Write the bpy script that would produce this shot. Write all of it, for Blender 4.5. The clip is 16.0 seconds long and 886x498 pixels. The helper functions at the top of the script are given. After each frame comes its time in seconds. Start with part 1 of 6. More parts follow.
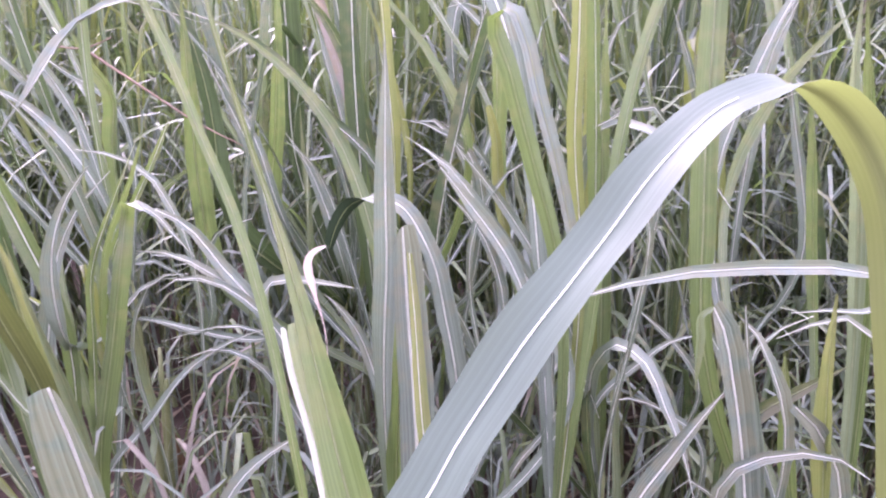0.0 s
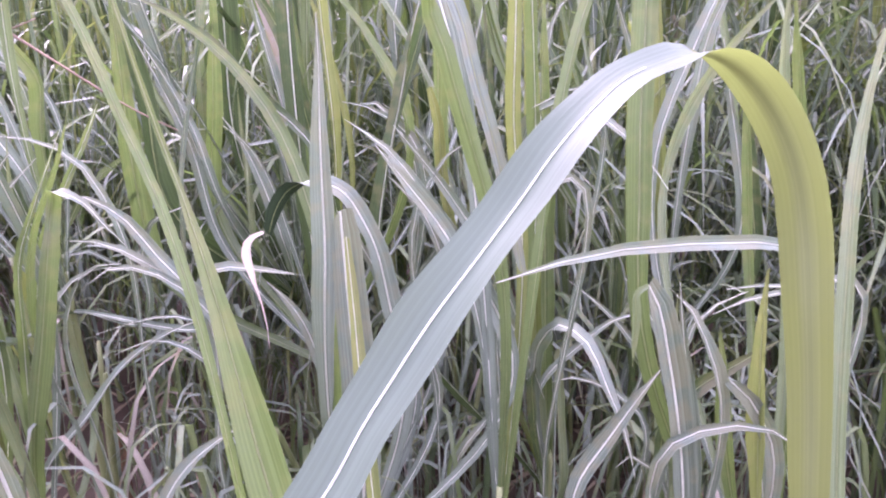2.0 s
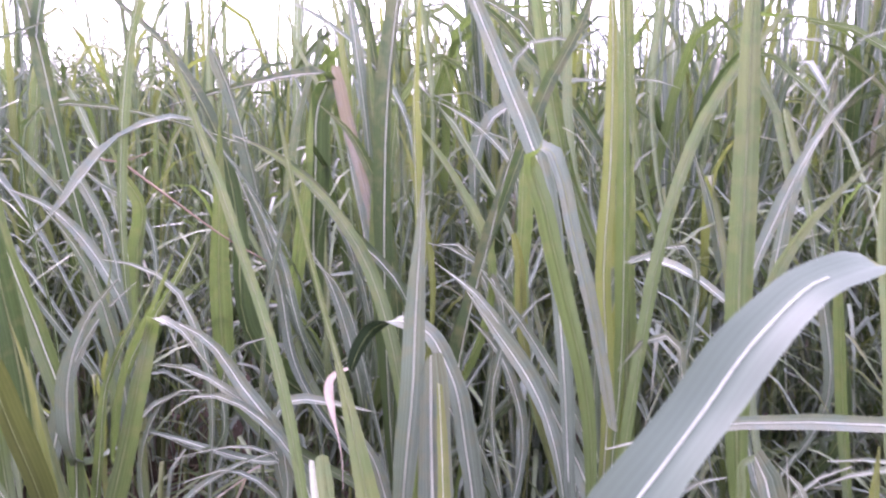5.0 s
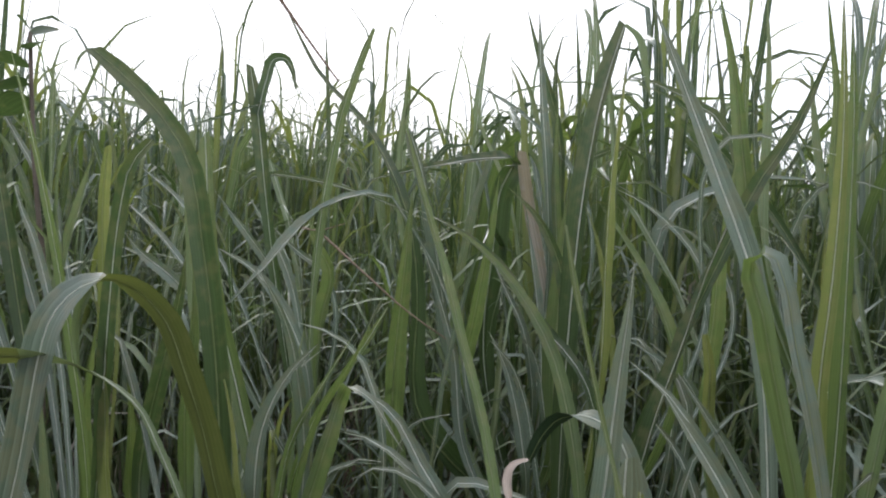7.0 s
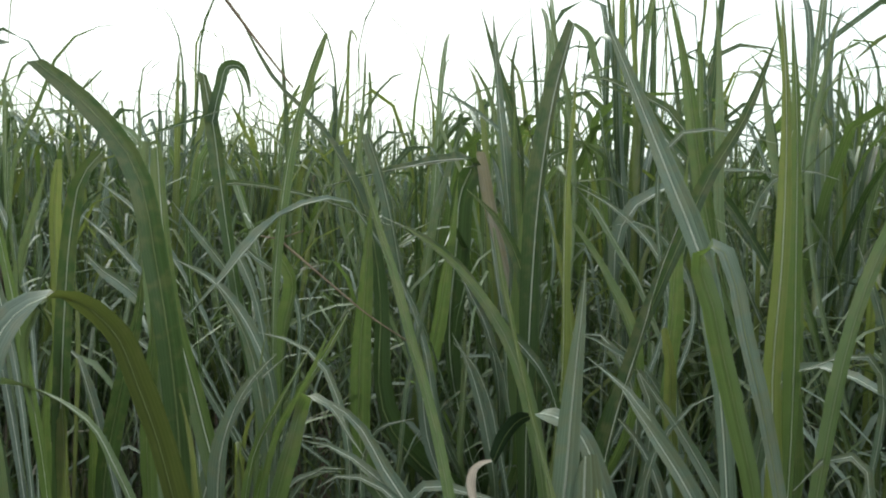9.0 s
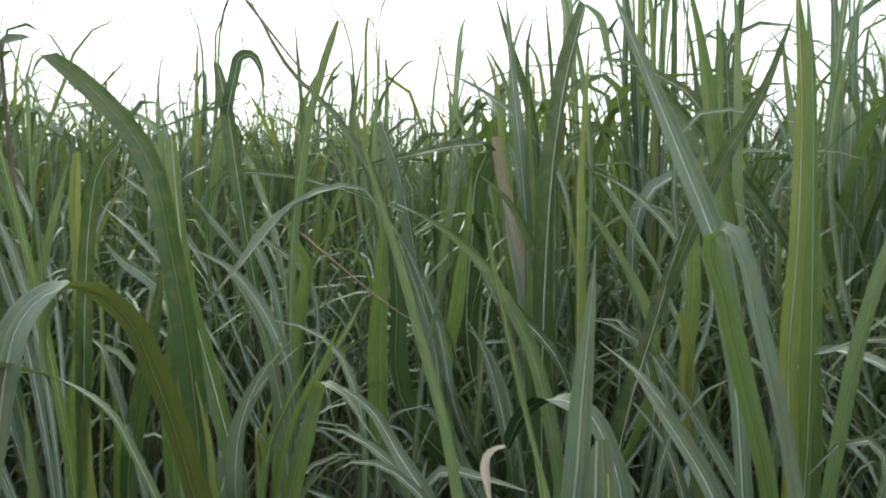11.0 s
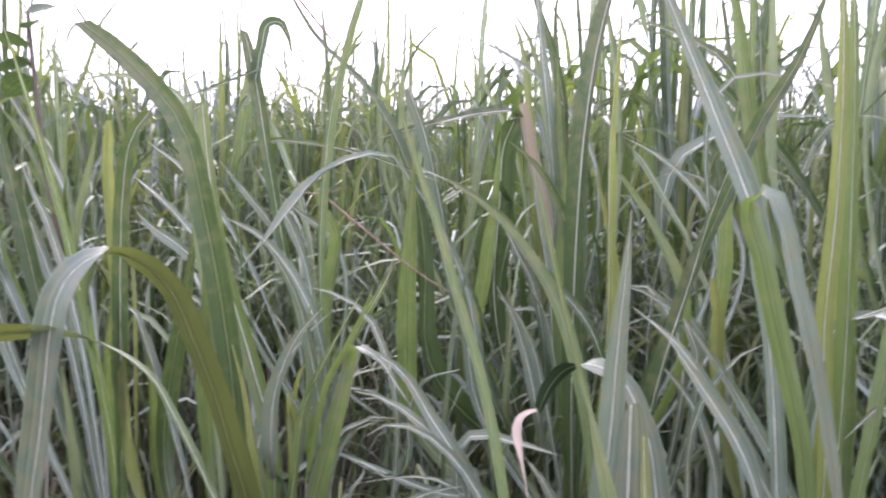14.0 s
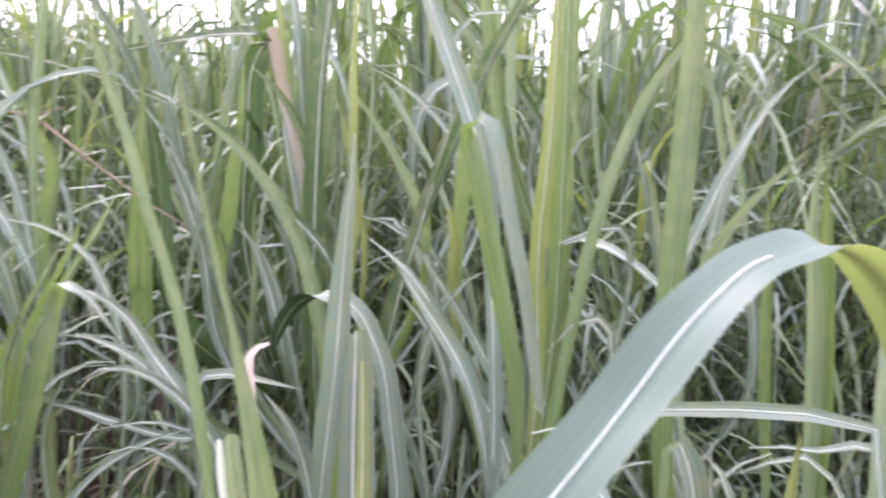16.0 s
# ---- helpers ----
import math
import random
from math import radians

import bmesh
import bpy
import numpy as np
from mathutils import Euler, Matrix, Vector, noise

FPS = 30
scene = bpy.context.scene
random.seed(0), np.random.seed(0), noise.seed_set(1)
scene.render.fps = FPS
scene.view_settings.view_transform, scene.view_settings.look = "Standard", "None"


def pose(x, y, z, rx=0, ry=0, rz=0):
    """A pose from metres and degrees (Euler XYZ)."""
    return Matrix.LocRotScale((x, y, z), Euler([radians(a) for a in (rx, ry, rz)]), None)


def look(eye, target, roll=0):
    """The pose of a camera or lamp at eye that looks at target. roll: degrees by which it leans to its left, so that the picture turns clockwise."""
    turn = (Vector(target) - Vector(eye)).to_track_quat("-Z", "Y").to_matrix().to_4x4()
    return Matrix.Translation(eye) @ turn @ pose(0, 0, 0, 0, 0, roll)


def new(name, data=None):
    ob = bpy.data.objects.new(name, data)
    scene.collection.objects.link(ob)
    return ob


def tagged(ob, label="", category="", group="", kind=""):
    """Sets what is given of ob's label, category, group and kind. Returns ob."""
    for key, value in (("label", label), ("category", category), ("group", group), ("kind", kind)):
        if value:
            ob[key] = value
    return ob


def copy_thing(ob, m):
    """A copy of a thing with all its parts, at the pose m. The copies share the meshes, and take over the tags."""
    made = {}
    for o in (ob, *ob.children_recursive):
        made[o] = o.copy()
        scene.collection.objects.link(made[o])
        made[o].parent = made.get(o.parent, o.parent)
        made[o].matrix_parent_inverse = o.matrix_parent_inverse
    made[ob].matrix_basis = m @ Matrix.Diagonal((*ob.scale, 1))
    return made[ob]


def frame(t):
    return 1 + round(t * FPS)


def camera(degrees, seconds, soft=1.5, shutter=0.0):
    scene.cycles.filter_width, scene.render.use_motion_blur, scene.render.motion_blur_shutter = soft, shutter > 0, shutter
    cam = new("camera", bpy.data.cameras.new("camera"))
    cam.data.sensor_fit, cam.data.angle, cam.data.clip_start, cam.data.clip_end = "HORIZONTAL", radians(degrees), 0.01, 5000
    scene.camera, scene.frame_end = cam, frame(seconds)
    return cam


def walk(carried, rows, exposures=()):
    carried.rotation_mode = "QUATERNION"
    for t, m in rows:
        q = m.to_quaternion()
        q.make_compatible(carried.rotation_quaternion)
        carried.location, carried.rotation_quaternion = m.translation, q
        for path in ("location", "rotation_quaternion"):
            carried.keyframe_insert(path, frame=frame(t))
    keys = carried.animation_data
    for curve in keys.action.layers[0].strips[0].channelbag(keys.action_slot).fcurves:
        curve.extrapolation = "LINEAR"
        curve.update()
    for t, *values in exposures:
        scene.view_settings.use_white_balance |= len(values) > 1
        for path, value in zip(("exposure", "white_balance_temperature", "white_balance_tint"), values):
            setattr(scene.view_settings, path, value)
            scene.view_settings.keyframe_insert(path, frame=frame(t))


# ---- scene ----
cam = camera(63.0, 16.0, soft=2.0, shutter=0.65)
PATH = [
    (0, (0.158, 0.276, 1.472), (-0.079, 2.174, 0.888), -1.8),
    (0.5, (0.164, 0.278, 1.473), (-0.034, 2.183, 0.897), -2.3),
    (1, (0.162, 0.282, 1.47), (-0.019, 2.184, 0.879), -2.2),
    (1.5, (0.176, 0.292, 1.466), (0.033, 2.186, 0.839), -2.6),
    (2, (0.18, 0.288, 1.464), (0.066, 2.185, 0.838), -1.8),
    (2.5, (0.175, 0.283, 1.462), (0.108, 2.18, 0.832), -1.1),
    (3, (0.174, 0.28, 1.465), (0.066, 2.183, 0.857), -1.3),
    (5.5, (0.091, 0.278, 1.499), (-0.238, 2.235, 1.249), 1.7),
    (6, (0.066, 0.28, 1.497), (-0.365, 2.218, 1.253), 2.7),
    (6.5, (0.044, 0.277, 1.512), (-0.462, 2.208, 1.39), 3.3),
    (7, (0.019, 0.258, 1.514), (-0.607, 2.156, 1.42), 4.3),
    (7.5, (0.012, 0.253, 1.515), (-0.604, 2.153, 1.416), 3.8),
    (8, (0.01, 0.247, 1.52), (-0.628, 2.141, 1.441), 3.3),
    (8.5, (0.028, 0.262, 1.519), (-0.532, 2.18, 1.443), 2.4),
    (11, (0.07, 0.281, 1.518), (-0.553, 2.177, 1.394), 1.5),
    (11.5, (0.055, 0.26, 1.511), (-0.771, 2.076, 1.372), 1.3),
    (12, (0.046, 0.262, 1.511), (-0.841, 2.046, 1.342), 0.2),
    (12.5, (0.044, 0.237, 1.52), (-1.09, 1.864, 1.257), -2.1),
    (13, (0.041, 0.246, 1.515), (-1.025, 1.916, 1.246), -0.8),
    (13.5, (0.049, 0.269, 1.512), (-0.849, 2.036, 1.245), -0.4),
    (14, (0.05, 0.27, 1.51), (-0.619, 2.144, 1.303), 1.3),
    (14.5, (0.048, 0.284, 1.507), (-0.546, 2.183, 1.302), 4.1),
    (15, (0.067, 0.302, 1.497), (-0.325, 2.251, 1.279), 4.7),
    (15.5, (0.1, 0.322, 1.484), (-0.154, 2.28, 1.169), 4.5),
    (16, (0.127, 0.322, 1.483), (0.044, 2.292, 1.148), 3.5),
]
EXPOSURES = [
    (0.0, 1.71, 5830, 56), (3.2, 1.71, 5830, 56), (5.5, 1.31, 5850, 53), (6.0, 1.27, 5850, 50), (6.5, 0.46, 6000, 36), (7.0, -0.16, 6100, 14), (7.5, -0.38, 6300, -3),
    (11.0, -0.07, 6300, -4), (12.0, 0.14, 6500, -3), (12.5, 0.86, 6250, 12), (13.0, 1.11, 6080, 20), (13.5, 1.21, 5950, 34), (14.5, 0.68, 5980, 33), (15.2, 1.08, 6200, 27), (16.0, 1.43, 5960, 32),
]
walk(cam, [(t, look(eye, target, roll)) for t, eye, target, roll in PATH], EXPOSURES)

# ---- light ----
world = bpy.data.worlds.new("overcast_sky")
scene.world = world
world.use_nodes = True
wn, wl = world.node_tree.nodes, world.node_tree.links
wn.clear()
sky = wn.new("ShaderNodeTexSky")
sky.sky_type = "NISHITA"
sky.sun_disc = False
sky.sun_elevation, sky.sun_rotation = radians(43), radians(-29)
sky.air_density, sky.dust_density, sky.ozone_density = 1.0, 6.0, 1.0
cloud = wn.new("ShaderNodeMix")
cloud.data_type = "RGBA"
cloud.inputs["Factor"].default_value = 0.6
cloud.inputs["B"].default_value = (25.0, 25.3, 25.8, 1)
bg, wout = wn.new("ShaderNodeBackground"), wn.new("ShaderNodeOutputWorld")
bg.inputs["Strength"].default_value = 0.10
wl.new(sky.outputs["Color"], cloud.inputs["A"])
wl.new(cloud.outputs["Result"], bg.inputs["Color"])
wl.new(bg.outputs["Background"], wout.inputs["Surface"])
sun_data = bpy.data.lights.new("sun", "SUN")
sun_data.energy, sun_data.angle, sun_data.color = 1.8, radians(22), (1.0, 0.96, 0.9)
sun = new("sun", sun_data)
sun.matrix_world = look((-6, 11, 12), (0, 0, 0))


# ---- materials ----
def node(tree, kind, **inputs):
    made = tree.nodes.new(kind)
    for key, value in inputs.items():
        made.inputs[key.replace("_", " ")].default_value = value
    return made


def blank(name):
    mat = bpy.data.materials.new(name)
    mat.use_nodes = True
    mat.node_tree.nodes.clear()
    return mat, mat.node_tree


def ramp(tree, source, *stops):
    made = tree.nodes.new("ShaderNodeValToRGB")
    while len(made.color_ramp.elements) < len(stops):
        made.color_ramp.elements.new(0.5)
    for element, (at, colour) in zip(made.color_ramp.elements, stops):
        element.position, element.color = at, (*colour, 1)
    tree.links.new(source, made.inputs["Fac"])
    return made


def blade_material(name, dark, light, through_colour, see_through=0.38, rough=0.42, gloss=0.5, dry=0.25, vein=1.0, thick_shade=0.0):
    """A grass blade: parallel veins, blotches at two scales, drier towards the tip, waxy gloss, light that shines through."""
    mat, tree = blank(name)
    link = tree.links.new
    uv = tree.nodes.new("ShaderNodeUVMap")
    info = tree.nodes.new("ShaderNodeObjectInfo")
    island = tree.nodes.new("ShaderNodeNewGeometry")
    chance = node(tree, "ShaderNodeMath")
    chance.operation = "ADD"
    link(info.outputs["Random"], chance.inputs[0])
    link(island.outputs["Random Per Island"], chance.inputs[1])
    veins_at = tree.nodes.new("ShaderNodeMapping")
    veins_at.inputs["Scale"].default_value = (17, 0.6, 1)
    link(uv.outputs["UV"], veins_at.inputs["Vector"])
    veins = node(tree, "ShaderNodeTexNoise", Scale=1.0, Detail=3.0)
    link(veins_at.outputs["Vector"], veins.inputs["Vector"])
    streak = node(tree, "ShaderNodeMath")
    streak.operation = "MULTIPLY_ADD"
    streak.inputs[1].default_value, streak.inputs[2].default_value = 3.2 * vein, 0.5 - 1.6 * vein
    link(veins.outputs["Fac"], streak.inputs[0])
    where = tree.nodes.new("ShaderNodeTexCoord")
    blotch = node(tree, "ShaderNodeTexNoise", Scale=9.0, Detail=4.0, Roughness=0.6)
    link(where.outputs["Object"], blotch.inputs["Vector"])
    tone = node(tree, "ShaderNodeMath")
    tone.operation = "MULTIPLY_ADD"
    tone.inputs[1].default_value = 0.42
    link(chance.outputs[0], tone.inputs[0])
    link(streak.outputs[0], tone.inputs[2])
    mixed = node(tree, "ShaderNodeMath")
    mixed.operation = "MULTIPLY_ADD"
    mixed.inputs[1].default_value = 0.5
    link(blotch.outputs["Fac"], mixed.inputs[0])
    link(tone.outputs[0], mixed.inputs[2])
    level = node(tree, "ShaderNodeMath")
    level.operation = "MULTIPLY"
    level.inputs[1].default_value = 0.5
    link(mixed.outputs[0], level.inputs[0])
    colour = ramp(tree, level.outputs[0], (0.25, tuple(0.62 * v for v in dark)), (0.82, tuple(1.28 * v for v in light)))
    # dry, straw-coloured specks and tip
    split = tree.nodes.new("ShaderNodeSeparateXYZ")
    link(uv.outputs["UV"], split.inputs[0])
    speck = node(tree, "ShaderNodeTexNoise", Scale=38.0, Detail=2.0)
    link(where.outputs["Object"], speck.inputs["Vector"])
    wear = node(tree, "ShaderNodeMath")
    wear.operation = "MULTIPLY_ADD"
    wear.inputs[1].default_value = 0.5
    link(split.outputs["Y"], wear.inputs[0])
    link(speck.outputs["Fac"], wear.inputs[2])
    worn = ramp(tree, wear.outputs[0], (0.82, (0, 0, 0)), (1.0, (dry, dry, dry)))
    straw = tree.nodes.new("ShaderNodeMix")
    straw.data_type = "RGBA"
    straw.inputs["B"].default_value = (0.30, 0.24, 0.12, 1)
    link(worn.outputs["Color"], straw.inputs["Factor"])
    link(colour.outputs["Color"], straw.inputs["A"])
    bump = node(tree, "ShaderNodeBump", Strength=0.5 * vein, Distance=0.002)
    link(veins.outputs["Fac"], bump.inputs["Height"])
    skin = node(tree, "ShaderNodeBsdfPrincipled", Roughness=rough)
    skin.inputs["Specular IOR Level"].default_value = gloss
    link(straw.outputs["Result"], skin.inputs["Base Color"])
    link(bump.outputs["Normal"], skin.inputs["Normal"])
    shine = node(tree, "ShaderNodeBsdfTranslucent")
    tint = tree.nodes.new("ShaderNodeMix")
    tint.data_type, tint.blend_type = "RGBA", "MIX"
    tint.inputs["Factor"].default_value = 0.75
    tint.inputs["B"].default_value = (*through_colour, 1)
    link(straw.outputs["Result"], tint.inputs["A"])
    link(tint.outputs["Result"], shine.inputs["Color"])
    both = node(tree, "ShaderNodeMixShader", Fac=see_through)
    link(skin.outputs["BSDF"], both.inputs[1])
    link(shine.outputs["BSDF"], both.inputs[2])
    if thick_shade:
        # the fleshy middle passes less light; the band also paints in the curve's shading
        thin = ramp(tree, split.outputs["X"], (0.0, (see_through,) * 3), (0.28, (see_through,) * 3), (0.47, (see_through * (1 - thick_shade),) * 3), (0.57, (see_through * (1 - thick_shade),) * 3), (0.8, (see_through,) * 3))
        link(thin.outputs["Color"], both.inputs["Fac"])
    out = tree.nodes.new("ShaderNodeOutputMaterial")
    link(both.outputs["Shader"], out.inputs["Surface"])
    return mat


def plain_material(name, dark, light, scale=20.0, rough=0.7, bump_depth=0.002, stretch=(1, 1, 1), see_through=0.0):
    """Two tones mixed by noise at two scales, with fine relief."""
    mat, tree = blank(name)
    link = tree.links.new
    where = tree.nodes.new("ShaderNodeTexCoord")
    at = tree.nodes.new("ShaderNodeMapping")
    at.inputs["Scale"].default_value = stretch
    link(where.outputs["Object"], at.inputs["Vector"])
    coarse, fine = node(tree, "ShaderNodeTexNoise", Scale=scale * 0.2, Detail=4.0), node(tree, "ShaderNodeTexNoise", Scale=scale, Detail=6.0, Roughness=0.65)
    for tex in (coarse, fine):
        link(at.outputs["Vector"], tex.inputs["Vector"])
    add = node(tree, "ShaderNodeMath")
    add.operation = "ADD"
    link(coarse.outputs["Fac"], add.inputs[0])
    link(fine.outputs["Fac"], add.inputs[1])
    half = node(tree, "ShaderNodeMath")
    half.operation = "MULTIPLY"
    half.inputs[1].default_value = 0.5
    link(add.outputs[0], half.inputs[0])
    colour = ramp(tree, half.outputs[0], (0.35, dark), (0.65, light))
    bump = node(tree, "ShaderNodeBump", Strength=0.6, Distance=bump_depth)
    link(fine.outputs["Fac"], bump.inputs["Height"])
    skin = node(tree, "ShaderNodeBsdfPrincipled", Roughness=rough)
    link(colour.outputs["Color"], skin.inputs["Base Color"])
    link(bump.outputs["Normal"], skin.inputs["Normal"])
    out = tree.nodes.new("ShaderNodeOutputMaterial")
    last = skin.outputs["BSDF"]
    if see_through:
        shine, both = node(tree, "ShaderNodeBsdfTranslucent"), node(tree, "ShaderNodeMixShader", Fac=see_through)
        link(colour.outputs["Color"], shine.inputs["Color"])
        link(last, both.inputs[1])
        link(shine.outputs["BSDF"], both.inputs[2])
        last = both.outputs["Shader"]
    link(last, out.inputs["Surface"])
    return mat


BLADES = {
    "green": blade_material("green_blade", (0.050, 0.084, 0.034), (0.106, 0.148, 0.067), (0.21, 0.315, 0.06), 0.40, 0.36, 0.55),
    "dark": blade_material("dark_green_blade", (0.024, 0.045, 0.020), (0.056, 0.088, 0.038), (0.11, 0.19, 0.04), 0.27, 0.34, 0.5),
    # near-black green that paints the shade of a folded-over tip
    "black": blade_material("fold_shade_blade", (0.010, 0.022, 0.011), (0.024, 0.044, 0.021), (0.03, 0.06, 0.02), 0.1, 0.5, 0.3, 0.0),
    "yellow": blade_material("yellow_green_blade", (0.083, 0.112, 0.037), (0.146, 0.175, 0.073), (0.30, 0.365, 0.07), 0.43, 0.38, 0.5),
    "silver": blade_material("grey_green_blade", (0.085, 0.125, 0.092), (0.185, 0.228, 0.184), (0.14, 0.225, 0.07), 0.2, 0.38, 0.5),
    "pale": blade_material("pale_green_blade", (0.10, 0.152, 0.074), (0.19, 0.240, 0.136), (0.22, 0.31, 0.09), 0.30, 0.36, 0.55),
    "broad": blade_material("waxy_grey_blade", (0.062, 0.097, 0.074), (0.094, 0.130, 0.101), (0.20, 0.25, 0.07), 0.2, 0.48, 0.28, 0.0, 0.35),
    # the light shining through the hanging end is put into this yellow-green
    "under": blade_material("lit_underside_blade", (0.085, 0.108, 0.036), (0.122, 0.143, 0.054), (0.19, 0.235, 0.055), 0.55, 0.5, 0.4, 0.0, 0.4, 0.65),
    # darkened to olive: the shade on the turned-away face is in the colour
    "olive": blade_material("shaded_olive_blade", (0.060, 0.080, 0.020), (0.100, 0.122, 0.036), (0.14, 0.175, 0.035), 0.35, 0.45, 0.4, 0.1, 0.7, 0.4),
    "rust": blade_material("rusty_withered_blade", (0.09, 0.045, 0.028), (0.23, 0.135, 0.085), (0.22, 0.12, 0.07), 0.25, 0.7, 0.2, 0.2),
    "dead": blade_material("withered_blade", (0.18, 0.163, 0.13), (0.34, 0.312, 0.262), (0.28, 0.25, 0.185), 0.3, 0.6, 0.3, 0.6),
    "bleached": blade_material("bleached_blade", (0.50, 0.39, 0.32), (0.73, 0.63, 0.55), (0.5, 0.4, 0.32), 0.25, 0.6, 0.3, 0.0),
    "ivory": blade_material("ivory_blade", (0.50, 0.53, 0.43), (0.72, 0.74, 0.64), (0.45, 0.5, 0.3), 0.25, 0.45, 0.4, 0.0),
    "stick": plain_material("dry_stem", (0.14, 0.095, 0.065), (0.30, 0.215, 0.155), 30.0, 0.75),
}
GREEN_RIB = plain_material("green_midrib", (0.19, 0.235, 0.10), (0.34, 0.38, 0.19), 40.0, 0.4, 0.0005, (1, 1, 1), 0.4)
MIDRIB = plain_material("midrib", (0.56, 0.60, 0.49), (0.78, 0.80, 0.70), 40.0, 0.36, 0.0005, (1, 1, 1), 0.4)
STALK = plain_material("cane_stalk", (0.11, 0.15, 0.05), (0.26, 0.28, 0.13), 14.0, 0.45, 0.001, (3, 3, 0.4))
SHEATH = plain_material("dry_sheath", (0.22, 0.16, 0.09), (0.42, 0.33, 0.21), 22.0, 0.8, 0.002, (3, 3, 0.3))
SOIL = plain_material("bare_soil", (0.050, 0.033, 0.025), (0.125, 0.085, 0.064), 9.0, 0.95, 0.02)
STRAW = plain_material("straw_litter", (0.15, 0.105, 0.07), (0.36, 0.29, 0.20), 25.0, 0.85)
BUSH_LEAF = blade_material("bush_leaf", (0.14, 0.165, 0.085), (0.27, 0.285, 0.165), (0.34, 0.40, 0.12), 0.42, 0.45, 0.5, 0.25, 0.3)
BARK = plain_material("bark", (0.07, 0.055, 0.04), (0.17, 0.14, 0.11), 30.0, 0.9, 0.004, (1, 1, 0.3))


# ---- blades, stalks and plants ----
def spine_at(points, t):
    """A point on the smooth curve through the points; t from 0 to 1, by chord length."""
    gaps = [0.0]
    for a, b in zip(points, points[1:]):
        gaps.append(gaps[-1] + (b - a).length)
    s = t * gaps[-1]
    k = max(i for i in range(len(points) - 1) if s >= gaps[i] - 1e-9 or i == 0)
    u = (s - gaps[k]) / max(gaps[k + 1] - gaps[k], 1e-6)
    p1, p2 = points[k], points[k + 1]
    p0 = points[k - 1] if k else p1 * 2 - p2
    p3 = points[k + 2] if k + 2 < len(points) else p2 * 2 - p1
    l0, l1, l2 = ((p1 - p0).length + 1e-6), ((p2 - p1).length + 1e-6), ((p3 - p2).length + 1e-6)
    m1 = ((p2 - p1) / l1 * l0 + (p1 - p0) / l0 * l1) / (l0 + l1) * l1
    m2 = ((p3 - p2) / l2 * l1 + (p2 - p1) / l1 * l2) / (l1 + l2) * l1
    return (2 * u**3 - 3 * u**2 + 1) * p1 + (u**3 - 2 * u**2 + u) * m1 + (3 * u**2 - 2 * u**3) * p2 + (u**3 - u**2) * m2


def profile(t, cut, swell, slim=0.0, sheath=0.0):
    """Half-width along a blade: a narrow sheath end, widest at a third, a long taper or a torn end."""
    if slim:
        return 0.06 + 0.94 * (1.0 - t) ** slim * min(1.0, 0.55 + 3 * t)
    if sheath:
        if t < sheath:
            return 0.3 + 0.45 * t / sheath
        t, rise = (t - sheath) / (1 - sheath), min(1.0, 0.75 + 1.2 * (t - sheath) / (1 - sheath))
        return max(rise * (1.0 - max(0.0, (t - 0.35) / 0.65) ** 1.7 * (1.0 - cut)), 0.015)
    rise = 1.0 if swell else min(1.0, 0.45 + 1.7 * t)
    fall = 1.0 - max(0.0, (t - 0.35) / 0.65) ** 1.7 * (1.0 - cut)
    return max(rise * fall, 0.015)


